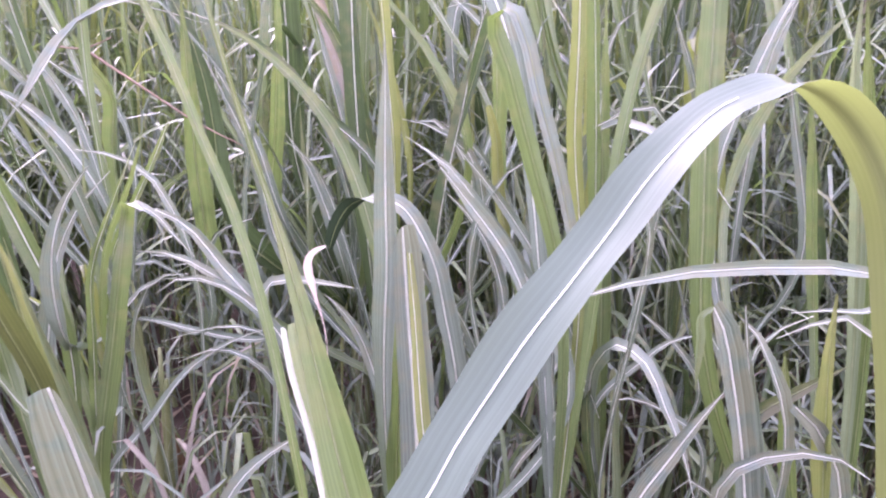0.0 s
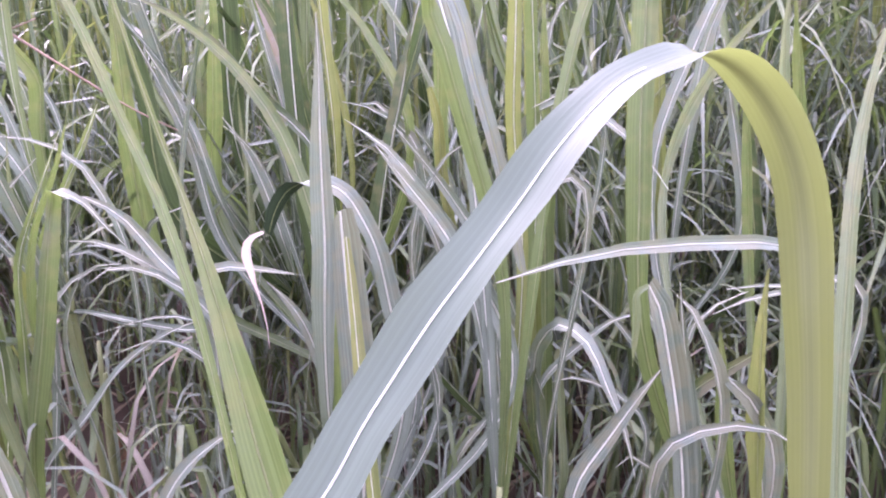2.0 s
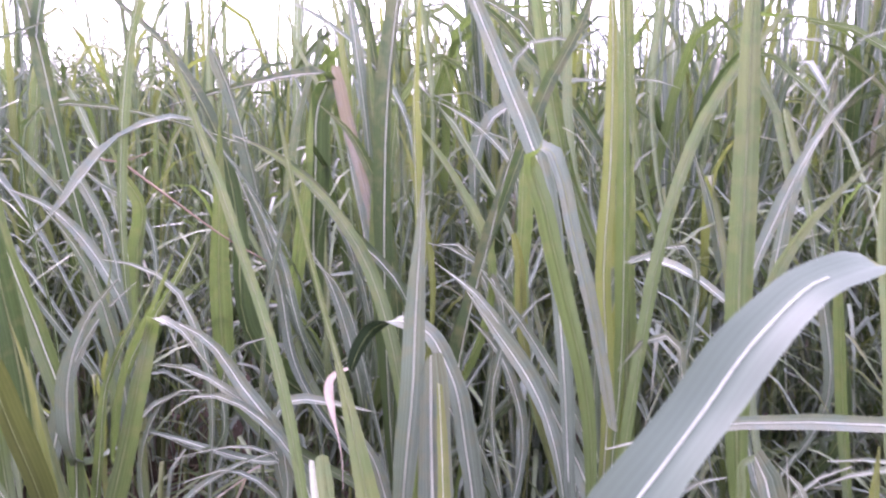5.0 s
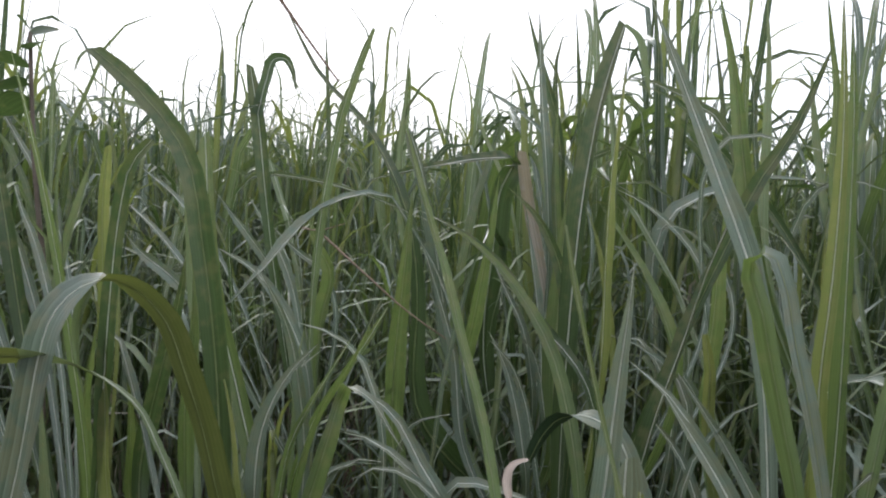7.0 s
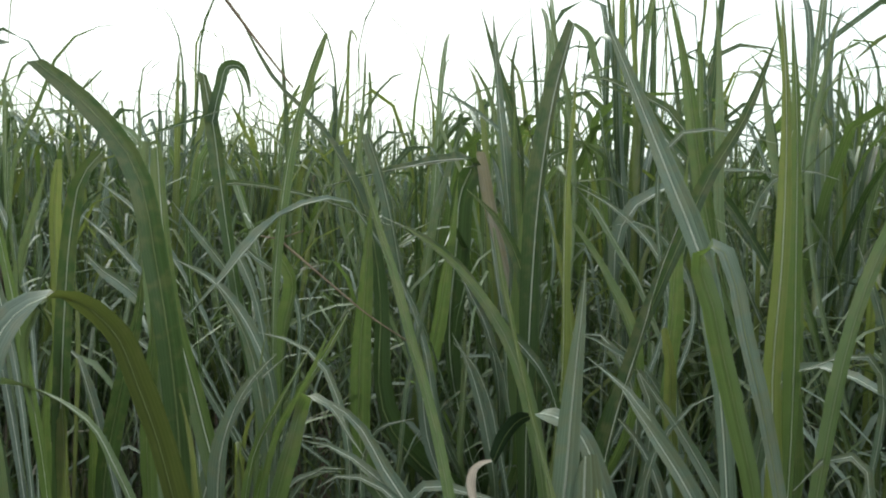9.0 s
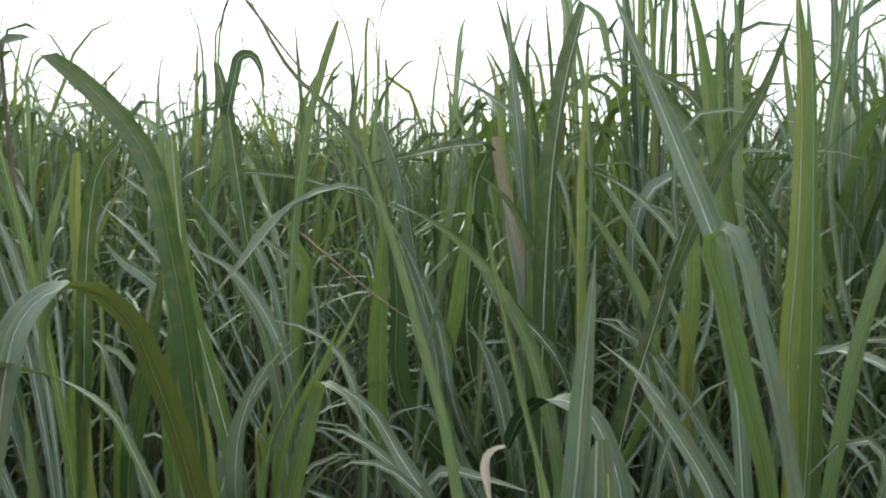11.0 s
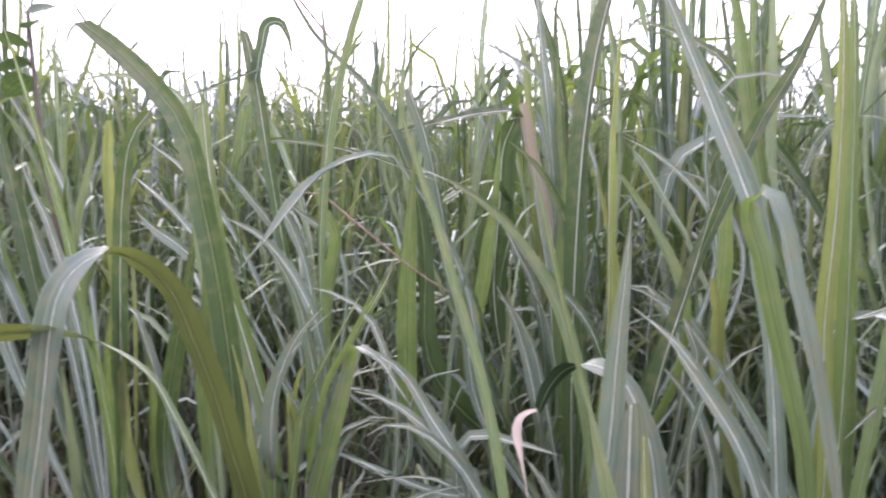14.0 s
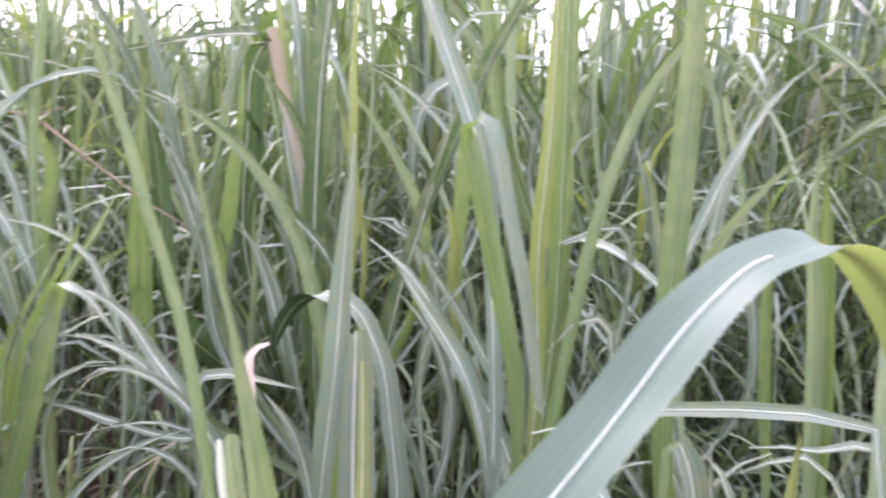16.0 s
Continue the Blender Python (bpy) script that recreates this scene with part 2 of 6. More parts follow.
def blade_data(points, width, face, twist=0.0, cut=0.0, swell=0, rings=14, keel=0.22, rib=1.0, shoot=False, face2=None, joint=0.5, width2=None, slim=0.0, sheath=0.0, axis=None, axis2=None, widths=None):
    """Vertices, faces and UVs of a keeled blade along the points, and of the raised midrib on its upper face."""
    points = [Vector(p) for p in points]
    verts, faces, uvs, rverts, rfaces = [], [], [], [], []
    face = Vector(face).normalized()
    face2 = Vector(face2).normalized() if face2 else face
    width1, width2 = width, width2 or width
    ripple = random.uniform(0, 6.3)
    total = sum((b - a).length for a, b in zip(points, points[1:]))
    across = (-1.0, -0.5, 0.0, 0.5, 1.0)
    for i in range(rings + 1):
        t = i / rings
        here = spine_at(points, t)
        along = (spine_at(points, min(t + 0.01, 1)) - spine_at(points, max(t - 0.01, 0))).normalized()
        blend = 0.2 if axis2 else 0.045
        late = min(max((t - joint + blend) / (2 * blend), 0.0), 1.0)
        late = late * late * (3 - 2 * late)
        width = width1 + (width2 - width1) * late
        # over a bend the upper face swings round by way of straight up
        lift = Vector((0, 0, 1.0))
        normal = face if face2 is face else (face.lerp(lift, 2 * late) if late < 0.5 else lift.lerp(face2, 2 * late - 1))
        side = along.cross(normal.normalized())
        if side.length < 0.15:
            side = along.cross(Vector((0.3, -0.8, 0.5)))
        if axis:
            # an arch whose width keeps to one direction in space, so that it shows its upper face before the bend and its underside after
            lean = Vector(axis).lerp(Vector(axis2 or axis), late)
            side = lean - along * lean.dot(along)
        side.normalize()
        up = side.cross(along).normalized()
        if twist:
            turn = Matrix.Rotation(twist * (t - 0.3), 3, along)
            side, up = turn @ side, turn @ up
        fold = keel * (0.15 + 0.85 * min(abs(t - joint) / 0.2, 1.0)) if width2 > 0.05 else keel
        half = 0.5 * width * (float(np.interp(t * (len(widths) - 1), range(len(widths)), widths)) if widths else profile(t, cut, swell, slim, sheath))
        if cut and t > 0.95:
            half *= 1.0 - 0.3 * (t - 0.95) / 0.05
        if shoot and t < sheath:
            half = min(half, 0.0018 + 0.3 * width * (t / sheath) ** 3)
        for u in across:
            wave = (0.25 if width > 0.05 else 1.0) * width * (0.06 * math.sin(ripple + 27 * total * t + 2.2 * u) + 0.035 * math.sin(2 * ripple + 71 * total * t - 1.3 * u)) * abs(u)
            tear = Vector()
            if cut and i == rings:
                tear = along * (0.22 * width * math.sin(ripple) * u - 0.3 * half * u * u)
            verts.append(here + side * (u * half) + up * (fold * half * abs(u) ** 1.4 + wave) + tear)
            uvs.append((0.5 + 0.5 * u, t))
        if rib:
            thin = min(max((joint - t) / 0.14, 0.12), 1.0) if rings > 100 else 1.0
            w, h = max(0.055 * half * 2 * rib * thin, 0.0005), max(0.02 * width * thin, 0.0005)
            for k, (du, dh) in enumerate(((-1, 0.2), (-0.5, 1), (0.5, 1), (1, 0.2))):
                rverts.append(here + side * (du * w) + up * (h * dh + 0.0004))
            for k, (du, dh) in enumerate(((-0.7, 0.2), (0, 1), (0.7, 0.2))):
                rverts.append(here + side * (du * w) - up * (h * dh + 0.0002))
    n = len(across)
    for i in range(rings):
        for k in range(n - 1):
            faces.append((i * n + k, i * n + k + 1, (i + 1) * n + k + 1, (i + 1) * n + k))
        if rib:
            for k in (0, 1, 2, 4, 5):
                rfaces.append((i * 7 + k, i * 7 + k + 1, (i + 1) * 7 + k + 1, (i + 1) * 7 + k))
    return verts, faces, uvs, rverts, rfaces


def mesh_of(name, verts, faces, material, uvs=None):
    data = bpy.data.meshes.new(name)
    data.from_pydata([tuple(v) for v in verts], [], faces)
    for m in material if isinstance(material, list) else [material]:
        data.materials.append(m)
    if uvs:
        layer = data.uv_layers.new(name="UVMap")
        at = np.empty(len(data.loops), dtype=np.int32)
        data.loops.foreach_get("vertex_index", at)
        layer.data.foreach_set("uv", np.array(uvs, dtype=np.float32)[at].ravel())
    data.polygons.foreach_set("use_smooth", [True] * len(data.polygons))
    data.update()
    return data


def part(name, data, parent, label=""):
    ob = new(name, data)
    ob.parent = parent
    if label:
        ob["label"] = label
    return ob


def stalk_mesh(height, radius, lean=(0.0, 0.0), material=None):
    """A jointed cane with a ring at each node, thinner towards the top."""
    verts, faces, z, levels = [], [], 0.0, []
    while z < height:
        step = min(random.uniform(0.07, 0.13), height - z)
        levels += [(z, 1.0), (z + 0.012, 1.14), (z + 0.02, 0.96)]
        z += step + 0.001
    levels.append((height, 0.7))
    for z, r in levels:
        t = z / height
        for k in range(8):
            a = k * math.tau / 8
            rr = radius * r * (1 - 0.35 * t)
            verts.append((lean[0] * t * t + rr * math.cos(a), lean[1] * t * t + rr * math.sin(a), z))
    for i in range(len(levels) - 1):
        for k in range(8):
            faces.append((i * 8 + k, i * 8 + (k + 1) % 8, (i + 1) * 8 + (k + 1) % 8, (i + 1) * 8 + k))
    faces.append(tuple(range(len(verts) - 8, len(verts))))
    return mesh_of("stalk", verts, faces, material or STALK)


KIND_LABEL = {"ivory": "white torn strip of a cut blade", "bleached": "curled bleached pinkish-white blade", "rust": "rusty brown withered blade", "dead": "withered pinkish straw-coloured blade", "stick": "thin dry reddish-brown stem", "silver": "grey-green arching blade with white midrib", "yellow": "yellow-green backlit blade", "dark": "dark green shaded blade", "broad": "wide waxy grey-green blade with white midrib", "black": "folded blade tip with its shade put into a near-black green", "olive": "underside of a long blade with its shade put into the olive-green", "under": "drooping blade end from below, backlight put into its yellow-green"}
plants = {}


def hero_plant(x, y, crown, label="tall green sugarcane plant with long blades at the field edge"):
    root = tagged(new("sugarcane_plant"), label, "sugarcane", "sugarcane plants in the field")
    root.location = (x, y, 0)
    part("stalk", stalk_mesh(crown + 0.1, 0.014), root, "jointed green cane")
    for k in range(2):
        a = random.uniform(0, 6.3)
        other = part("stalk", stalk_mesh(crown * random.uniform(0.6, 0.9), 0.011, (0.1 * math.cos(a), 0.1 * math.sin(a))), root, "jointed green cane")
        other.location = (0.04 * math.cos(a), 0.04 * math.sin(a), 0)
    return root


def leaf(root, points, width, kind, face=(0.15, -0.95, 0.25), twist=0.0, cut=0.0, swell=0, shoot=False, face2=None, joint=0.5, width2=None, kind2="", slim=0.0, sheath=0.0, axis=None, axis2=None, widths=None, keel=0.5):
    """One blade of a plant, on a spine from its base to its tip, with its midrib as a piece of its own."""
    base = Vector(root.location)
    rings = 130 if kind == "broad" else 60 if width2 or axis else 24
    verts, faces, uvs, rv, rf = blade_data([Vector(p) - base for p in points], width, face, twist, cut, swell, rings, 0.26 if axis else keel, {"stick": 0.0, "olive": 0.35, "silver": 0.85, "broad": 0.34, "pale": 0.7}.get(kind, 0.6), shoot, face2, joint, width2, slim, sheath, axis, axis2, widths)
    if kind == "stick":
        return part("dry_stem", tube_mesh([Vector(p) - base for p in points], width * 0.4, BLADES["stick"]), root, KIND_LABEL["stick"])
    ob = part("leaf", mesh_of("leaf", verts, faces, BLADES[kind], uvs), root, KIND_LABEL.get(kind, ""))
    if kind2:
        # beyond the joint a second colour stands for the other light past the bend
        ob.data.materials.append(BLADES[kind2])
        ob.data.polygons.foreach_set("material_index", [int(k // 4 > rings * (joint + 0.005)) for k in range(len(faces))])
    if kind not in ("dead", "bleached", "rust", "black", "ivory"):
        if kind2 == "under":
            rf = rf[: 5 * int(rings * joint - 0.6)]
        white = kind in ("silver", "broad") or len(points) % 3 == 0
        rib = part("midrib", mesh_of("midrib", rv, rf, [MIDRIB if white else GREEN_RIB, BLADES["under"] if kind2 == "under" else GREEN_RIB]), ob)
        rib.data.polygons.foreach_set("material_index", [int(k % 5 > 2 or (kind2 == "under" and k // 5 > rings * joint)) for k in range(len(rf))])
    return ob


def tube_mesh(points, radius, material, sides=6, rings=10):
    verts, faces = [], []
    points = [Vector(p) for p in points]
    for i in range(rings + 1):
        t = i / rings
        here, along = spine_at(points, t), (spine_at(points, min(t + 0.02, 1)) - spine_at(points, max(t - 0.02, 0))).normalized()
        side = along.orthogonal().normalized()
        up = along.cross(side)
        r = radius * (1 - 0.5 * t)
        for k in range(sides):
            a = k * math.tau / sides
            verts.append(here + side * (r * math.cos(a)) + up * (r * math.sin(a)))
    for i in range(rings):
        for k in range(sides):
            faces.append((i * sides + k, i * sides + (k + 1) % sides, (i + 1) * sides + (k + 1) % sides, (i + 1) * sides + k))
    return mesh_of("tube", verts, faces, material)


def arc_points(rng, z0, height, reach, droop, a):
    """A blade's spine that rises from its sheath, bows outwards and hangs over at the tip."""
    out = Vector((math.cos(a), math.sin(a), 0))
    sway = Vector((-math.sin(a), math.cos(a), 0)) * rng.uniform(-0.12, 0.12)
    p0 = Vector((0, 0, z0))
    p1 = p0 + out * (reach * 0.12) + Vector((0, 0, height * 0.5))
    p2 = p0 + out * (reach * 0.38) + sway * 0.4 + Vector((0, 0, height * 0.93))
    p3 = p0 + out * (reach * 0.72) + sway * 0.8 + Vector((0, 0, height * (1.0 - 0.25 * droop)))
    p4 = p0 + out * reach + sway + Vector((0, 0, height * (1.0 - droop)))
    return [p0, p1, p2, p3, p4]


def snapped(rng, z0, height, a):
    """A blade that is broken over: upright to the break, then hanging."""
    out = Vector((math.cos(a), math.sin(a), 0))
    p0 = Vector((0, 0, z0))
    p1 = p0 + out * 0.05 + Vector((0, 0, height * 0.6))
    p2 = p0 + out * 0.11 + Vector((0, 0, height))
    p3 = p2 + out * 0.05 + Vector((0, 0, -0.01))
    p4 = p3 + out * rng.uniform(0.06, 0.2) + Vector((0, 0, -height * rng.uniform(0.12, 0.7)))
    return [p0, p1, p2, p3, p4]


def shoot_blades(rng, tall, count):
    """Spines, widths and kinds of the blades on one random cane of about that height: erect at the top, arching and dry below."""
    rows = []
    for k in range(count):
        f = k / max(count - 1, 1)
        z0 = tall * (0.10 + 0.42 * f)
        a = rng.uniform(0, math.tau)
        chance = rng.random()
        if chance < 0.24:
            points = snapped(rng, z0, (tall - z0) * rng.uniform(0.5, 0.5 + 0.5 * f), a)
        elif chance < 0.28 + 0.32 * f:
            points = arc_points(rng, z0, (tall - z0) * rng.uniform(0.8, 1.1), rng.uniform(0.1, 0.42), rng.uniform(-0.12, 0.3), a)
        else:
            points = arc_points(rng, z0, (tall - z0) * rng.uniform(0.35, 0.85), rng.uniform(0.35, 0.8), rng.uniform(0.3, 1.25), a)
        kind = rng.choices(("green", "dark", "yellow", "silver", "pale", "dead"), (4, 2.5, 1.0 + f, 6, 4, 0.6 * (1 - f)))[0]
        rows.append((points, rng.choice((0.008, 0.011, 0.015, 0.019, 0.024, 0.029)), kind, a))
    return rows


# ---- ground ----
def ground_height(x, y):
    return 0.03 * noise.noise((x * 0.9, y * 0.9, 0.3)) + 0.018 * noise.noise((x * 4, y * 4, 2.0)) - 0.02


def ground_sheet():
    xs = np.unique(np.concatenate([np.linspace(-6, 6, 90), np.linspace(-400, 400, 41)]))
    ys = np.unique(np.concatenate([np.linspace(-2, 8, 80), np.linspace(-400, 400, 41)]))
    verts = [(x, y, ground_height(x, y)) for y in ys for x in xs]
    n = len(xs)
    faces = [(j * n + i, j * n + i + 1, (j + 1) * n + i + 1, (j + 1) * n + i) for j in range(len(ys) - 1) for i in range(n - 1)]
    return tagged(new("ground", mesh_of("ground", verts, faces, SOIL)), "bare reddish-brown field soil with clods and straw", "ground", kind="structure")


ground_sheet()


# ---- random canes of the field behind ----
def cane_prototype(seed, tall):
    rng = random.Random(seed)
    random.seed(seed)
    root = tagged(new("sugarcane_plant"), "green sugarcane plant with arching grey-green blades", "sugarcane", "sugarcane plants in the field")
    part("stalk", stalk_mesh(tall * 0.55, rng.uniform(0.010, 0.014), (rng.uniform(-0.08, 0.08), rng.uniform(-0.08, 0.08))), root)
    for points, width, kind, a in shoot_blades(rng, tall, rng.randint(9, 11)):
        face = (-math.cos(a) * 0.8, -math.sin(a) * 0.8, 0.6)
        verts, faces, uvs, rv, rf = blade_data(points, width, face, rng.uniform(-1.2, 1.2), rng.choice((0, 0, 0, 0.6)), 0, 15, 0.3, 0.65)
        first = len(verts)
        data = mesh_of("leaf", verts + rv, faces + [tuple(i + first for i in f) for f in rf], [BLADES[kind], MIDRIB if kind in ("silver", "pale") else GREEN_RIB], uvs + [(0.5, 0.5)] * len(rv))
        marks = [0] * len(faces) + [1] * len(rf)
        data.polygons.foreach_set("material_index", marks)
        part("leaf", data, root)
    return root


NEAR_RNG = random.Random(11)
PROTOS = [cane_prototype(100 + k, 1.55 + 0.08 * k) for k in range(9)]


def open_ground(x, y):
    """The bare strip at the field's edge, beside the bush."""
    return y < 1.75 + 0.25 * math.sin(1.7 * x) or (x < -2.0 and y < 1.75 - 0.72 * (x + 2.0))


def near_field():
    spots, tries = [], 0
    while len(spots) < 282 and tries < 60000:
        tries += 1
        x, y = NEAR_RNG.uniform(-5.0, 4.0), NEAR_RNG.uniform(1.8, 4.2)
        if open_ground(x, y) or (-1.75 < x < -0.95 and y < 2.65) or x < -2.2 * y - 0.2 or x > 1.05 * y + 0.2:
            continue
        if all((x - a) ** 2 + (y - b) ** 2 > 0.13**2 for a, b in spots):
            spots.append((x, y))
    for k, (x, y) in enumerate(spots):
        proto = PROTOS[k % len(PROTOS)]
        m = pose(x, y, -0.02, NEAR_RNG.uniform(-5, 5), NEAR_RNG.uniform(-5, 5), NEAR_RNG.uniform(0, 360))
        bearing = math.degrees(math.atan2(x, y))
        grow = (0.55 if y < 2.35 else 0.92 if y < 2.6 else 1.04) + 0.04 * math.exp(-(((bearing + 3) / 10) ** 2)) - 0.05 * (bearing < -16) - 0.03 * (-42 < bearing < -22) + 0.2 * min(max((bearing - 1) / 14, 0.0), 1.0) + NEAR_RNG.uniform(-0.08, 0.08)
        m = m @ Matrix.Diagonal((grow, grow, grow, 1))
        if k < len(PROTOS):
            proto.matrix_basis = m
        else:
            copy_thing(proto, m)


near_field()


def far_field(name, r0, r1, count, seed, rings, low, label, a0=38, a1=172):
    """The canes too far off to tell apart, joined into one mesh."""
    rng = random.Random(seed)
    random.seed(seed)
    kinds = ["green", "dark", "yellow", "silver", "pale", "dead"]
    verts, faces, uvs, marks = [], [], [], []
    for _ in range(count):
        r = math.sqrt(rng.uniform(r0 * r0, r1 * r1))
        a = rng.uniform(radians(a0), radians(a1))
        x, y = r * math.cos(a), r * math.sin(a)
        tall = rng.uniform(1.85, 2.5) + 0.45 * min(max((86 - math.degrees(a)) / 14, 0.0), 1.0) * (a < 1.5)
        for points, width, kind, b in shoot_blades(rng, tall, 8):
            if points[1].z < low:
                continue
            v, f, uv, rv, rf = blade_data([p + Vector((x, y, 0)) for p in points], width * 1.1, (-math.cos(b) * 0.8, -math.sin(b) * 0.8, 0.6), rng.uniform(-1, 1), 0, 0, rings, 0.25, 0)
            base = len(verts)
            verts += v
            uvs += uv
            faces += [tuple(i + base for i in q) for q in f]
            marks += [kinds.index(kind)] * len(f)
    data = mesh_of(name, verts, faces, [BLADES[k] for k in kinds], uvs)
    data.polygons.foreach_set("material_index", marks)
    return tagged(new(name, data), label, "sugarcane", kind="stuff")


far_field("sugarcane_stand", 4.2, 11.0, 2300, 5, 8, 0.95, "dense stand of tall green sugarcane further into the field", 38, 150)
far_field("sugarcane_stand_beyond", 6.6, 11.0, 300, 8, 8, 0.0, "tall sugarcane behind the shrubs at the field's end", 150, 171)
far_field("distant_sugarcane", 11.0, 34.0, 1500, 6, 7, 0.9, "tops of far sugarcane reaching to the horizon")


# never in view: canes added behind the camera to block low skylight
far_field("sugarcane_stand_behind", 1.6, 5.5, 800, 7, 7, 0.0, "unseen canes behind the camera, added to cut the light from there", 185, 355)


# ---- low blades and litter at the foot of the canes ----
def blade_tangle(name, seed, count, kinds, shares, spot, sizes, label):
    """Many low, arching blades joined into one mesh. sizes: base height, rise, reach, droop and width, each from and to."""
    rng = random.Random(seed)
    random.seed(seed)
    verts, faces, uvs, marks = [], [], [], []
    for _ in range(count):
        x, y = spot(rng)
        if open_ground(x, y + 0.4) and (x > -2 or rng.random() < 0.9):
            continue
        if -1.75 < x < -0.78 and y < 2.65 and rng.random() < 0.85:
            continue
        kind = rng.choices(kinds, shares)[0]
        if x < -1.5 and "dead" in kinds and rng.random() < 0.65:
            kind = rng.choice(("dead", "green", "green"))
        low, rise, reach, droop, wide = (rng.uniform(*s) for s in sizes)
        a = rng.uniform(0, math.tau)
        points = [p + Vector((x, y, 0)) for p in arc_points(rng, low, rise, reach, droop, a)]
        v, f, uv, rv, rf = blade_data(points, wide, (-0.5 * math.cos(a) + rng.uniform(-0.3, 0.3), -0.5 * math.sin(a) + rng.uniform(-0.3, 0.3), 1.0), rng.uniform(-0.9, 0.9), 0, 0, 9, 0.25, 0)
        base = len(verts)
        verts += v
        uvs += uv
        faces += [tuple(i + base for i in q) for q in f]
        marks += [kinds.index(kind)] * len(f)
    data = mesh_of(name, verts, faces, [BLADES[k] for k in kinds], uvs)
    data.polygons.foreach_set("material_index", marks)
    return tagged(new(name, data), label, "grass", kind="stuff")


def low_spot(rng):
    y = rng.uniform(1.35, 3.4)
    return rng.uniform(-1.8 * y, 1.0 * y), y


def mid_spot(rng):
    y = rng.uniform(2.1, 3.3)
    return rng.uniform(-1.6 * y, 1.0 * y), y


blade_tangle("undergrowth", 21, 2600, ["green", "silver", "pale", "dead", "dark"], (3, 7, 3, 1.0, 2), low_spot, ((0.0, 0.3), (0.15, 0.6), (0.15, 0.5), (0.2, 1.1), (0.007, 0.02)), "tangle of thin grey-green and straw blades over the soil")
blade_tangle("arching_blades", 24, 1350, ["silver", "pale", "green", "dark"], (6, 3, 2, 5), mid_spot, ((0.25, 0.75), (0.2, 0.55), (0.3, 0.75), (0.4, 1.3), (0.009, 0.022)), "dense grey-green blades arching between the cane stalks")


def back_spot(rng):
    y = rng.uniform(2.2, 3.8)
    return rng.uniform(-1.5 * y, 1.0 * y), y


blade_tangle("crossing_blades", 27, 2700, ["silver", "pale", "green", "dark", "yellow"], (5, 3, 3, 5, 1), back_spot, ((0.55, 1.1), (0.2, 0.5), (0.3, 0.85), (0.2, 1.4), (0.005, 0.016)), "thin grey-green blades crossing between the canes")


def litter():
    rng = random.Random(31)
    random.seed(31)
    verts, faces, uvs = [], [], []
    for _ in range(1100):
        y = rng.uniform(0.9, 3.4)
        x = rng.uniform(-1.9 * y - 0.5, 1.0 * y)
        if x < -1.8 and rng.random() < 0.65:
            continue
        a, length = rng.uniform(0, math.tau), rng.uniform(0.12, 0.5)
        out = Vector((math.cos(a), math.sin(a), 0))
        p0 = Vector((x, y, ground_height(x, y) + 0.012))
        points = [p0, p0 + out * length * 0.5 + Vector((0, 0, rng.uniform(0.0, 0.08))), p0 + out * length + Vector((0, 0, 0.004))]
        v, f, uv, rv, rf = blade_data(points, rng.uniform(0.006, 0.018), (0.2, -0.2, 1), rng.uniform(-2, 2), 0, 1, 5, 0.2, 0)
        base = len(verts)
        verts += v
        uvs += uv
        faces += [tuple(i + base for i in q) for q in f]
    return tagged(new("straw_litter", mesh_of("straw_litter", verts, faces, STRAW, uvs)), "dry brown cane trash scattered on the soil", "straw", kind="stuff")


litter()


# ---- bush and trees at the field's left end ----
def crown_mesh(rng, centre, size, count, leaf_size, material):
    """Many small, rounded leaves in uneven clumps."""
    clumps = []
    for _ in range(max(6, count // 45)):
        d = Vector((rng.gauss(0, 1), rng.gauss(0, 1), rng.gauss(0, 1))).normalized() * rng.uniform(0.35, 1.0)
        clumps.append(Vector(centre) + Vector((d.x * size[0], d.y * size[1], d.z * size[2])))
    verts, faces, uvs = [], [], []
    spread = 0.30 * (size[0] + size[1] + size[2]) / 3
    for _ in range(count):
        p = rng.choice(clumps) + Vector([max(-1.5, min(1.5, rng.gauss(0, 1))) * spread * k for k in (1, 1, 0.8)])
        turn = Euler((rng.uniform(-1.1, 1.1), rng.uniform(-1.1, 1.1), rng.uniform(0, 6.3))).to_matrix()
        s = leaf_size * rng.uniform(0.6, 1.25)
        base = len(verts)
        for u, v, h in ((0, -1, 0), (0.55, -0.45, 0.12), (0.6, 0.2, 0.14), (0, 1, -0.1), (-0.6, 0.2, 0.14), (-0.55, -0.45, 0.12), (0, -0.1, 0)):
            verts.append(p + turn @ Vector((u * s, v * s, h * s)))
            uvs.append((0.5 + 0.5 * u, 0.3 + 0.3 * v))
        for k in range(6):
            faces.append((base + 6, base + k, base + (k + 1) % 6))
    return mesh_of("crown", verts, faces, material, uvs), clumps


def bush(x, y, tall, size, count, leaf_size, seed, name, label):
    rng = random.Random(seed)
    root = tagged(new(name), label, "bush" if name == "bush" else "tree")
    root.location = (x, y, 0)
    data, clumps = crown_mesh(rng, (0, 0, tall), size, count, leaf_size, BUSH_LEAF)
    part("crown", data, root)
    part("trunk", tube_mesh([(0, 0, -0.05), (0.05, 0.02, tall * 0.35), (0.0, 0.05, tall * 0.9)], 0.018 * tall, BARK, 9), root)
    for c in clumps[:9]:
        low = Vector((0.02, 0.02, tall * rng.uniform(0.2, 0.55)))
        part("limb", tube_mesh([low, low.lerp(c, 0.5) + Vector((0, 0, 0.06 * tall)), c], 0.012 * tall, BARK), root)
    return root


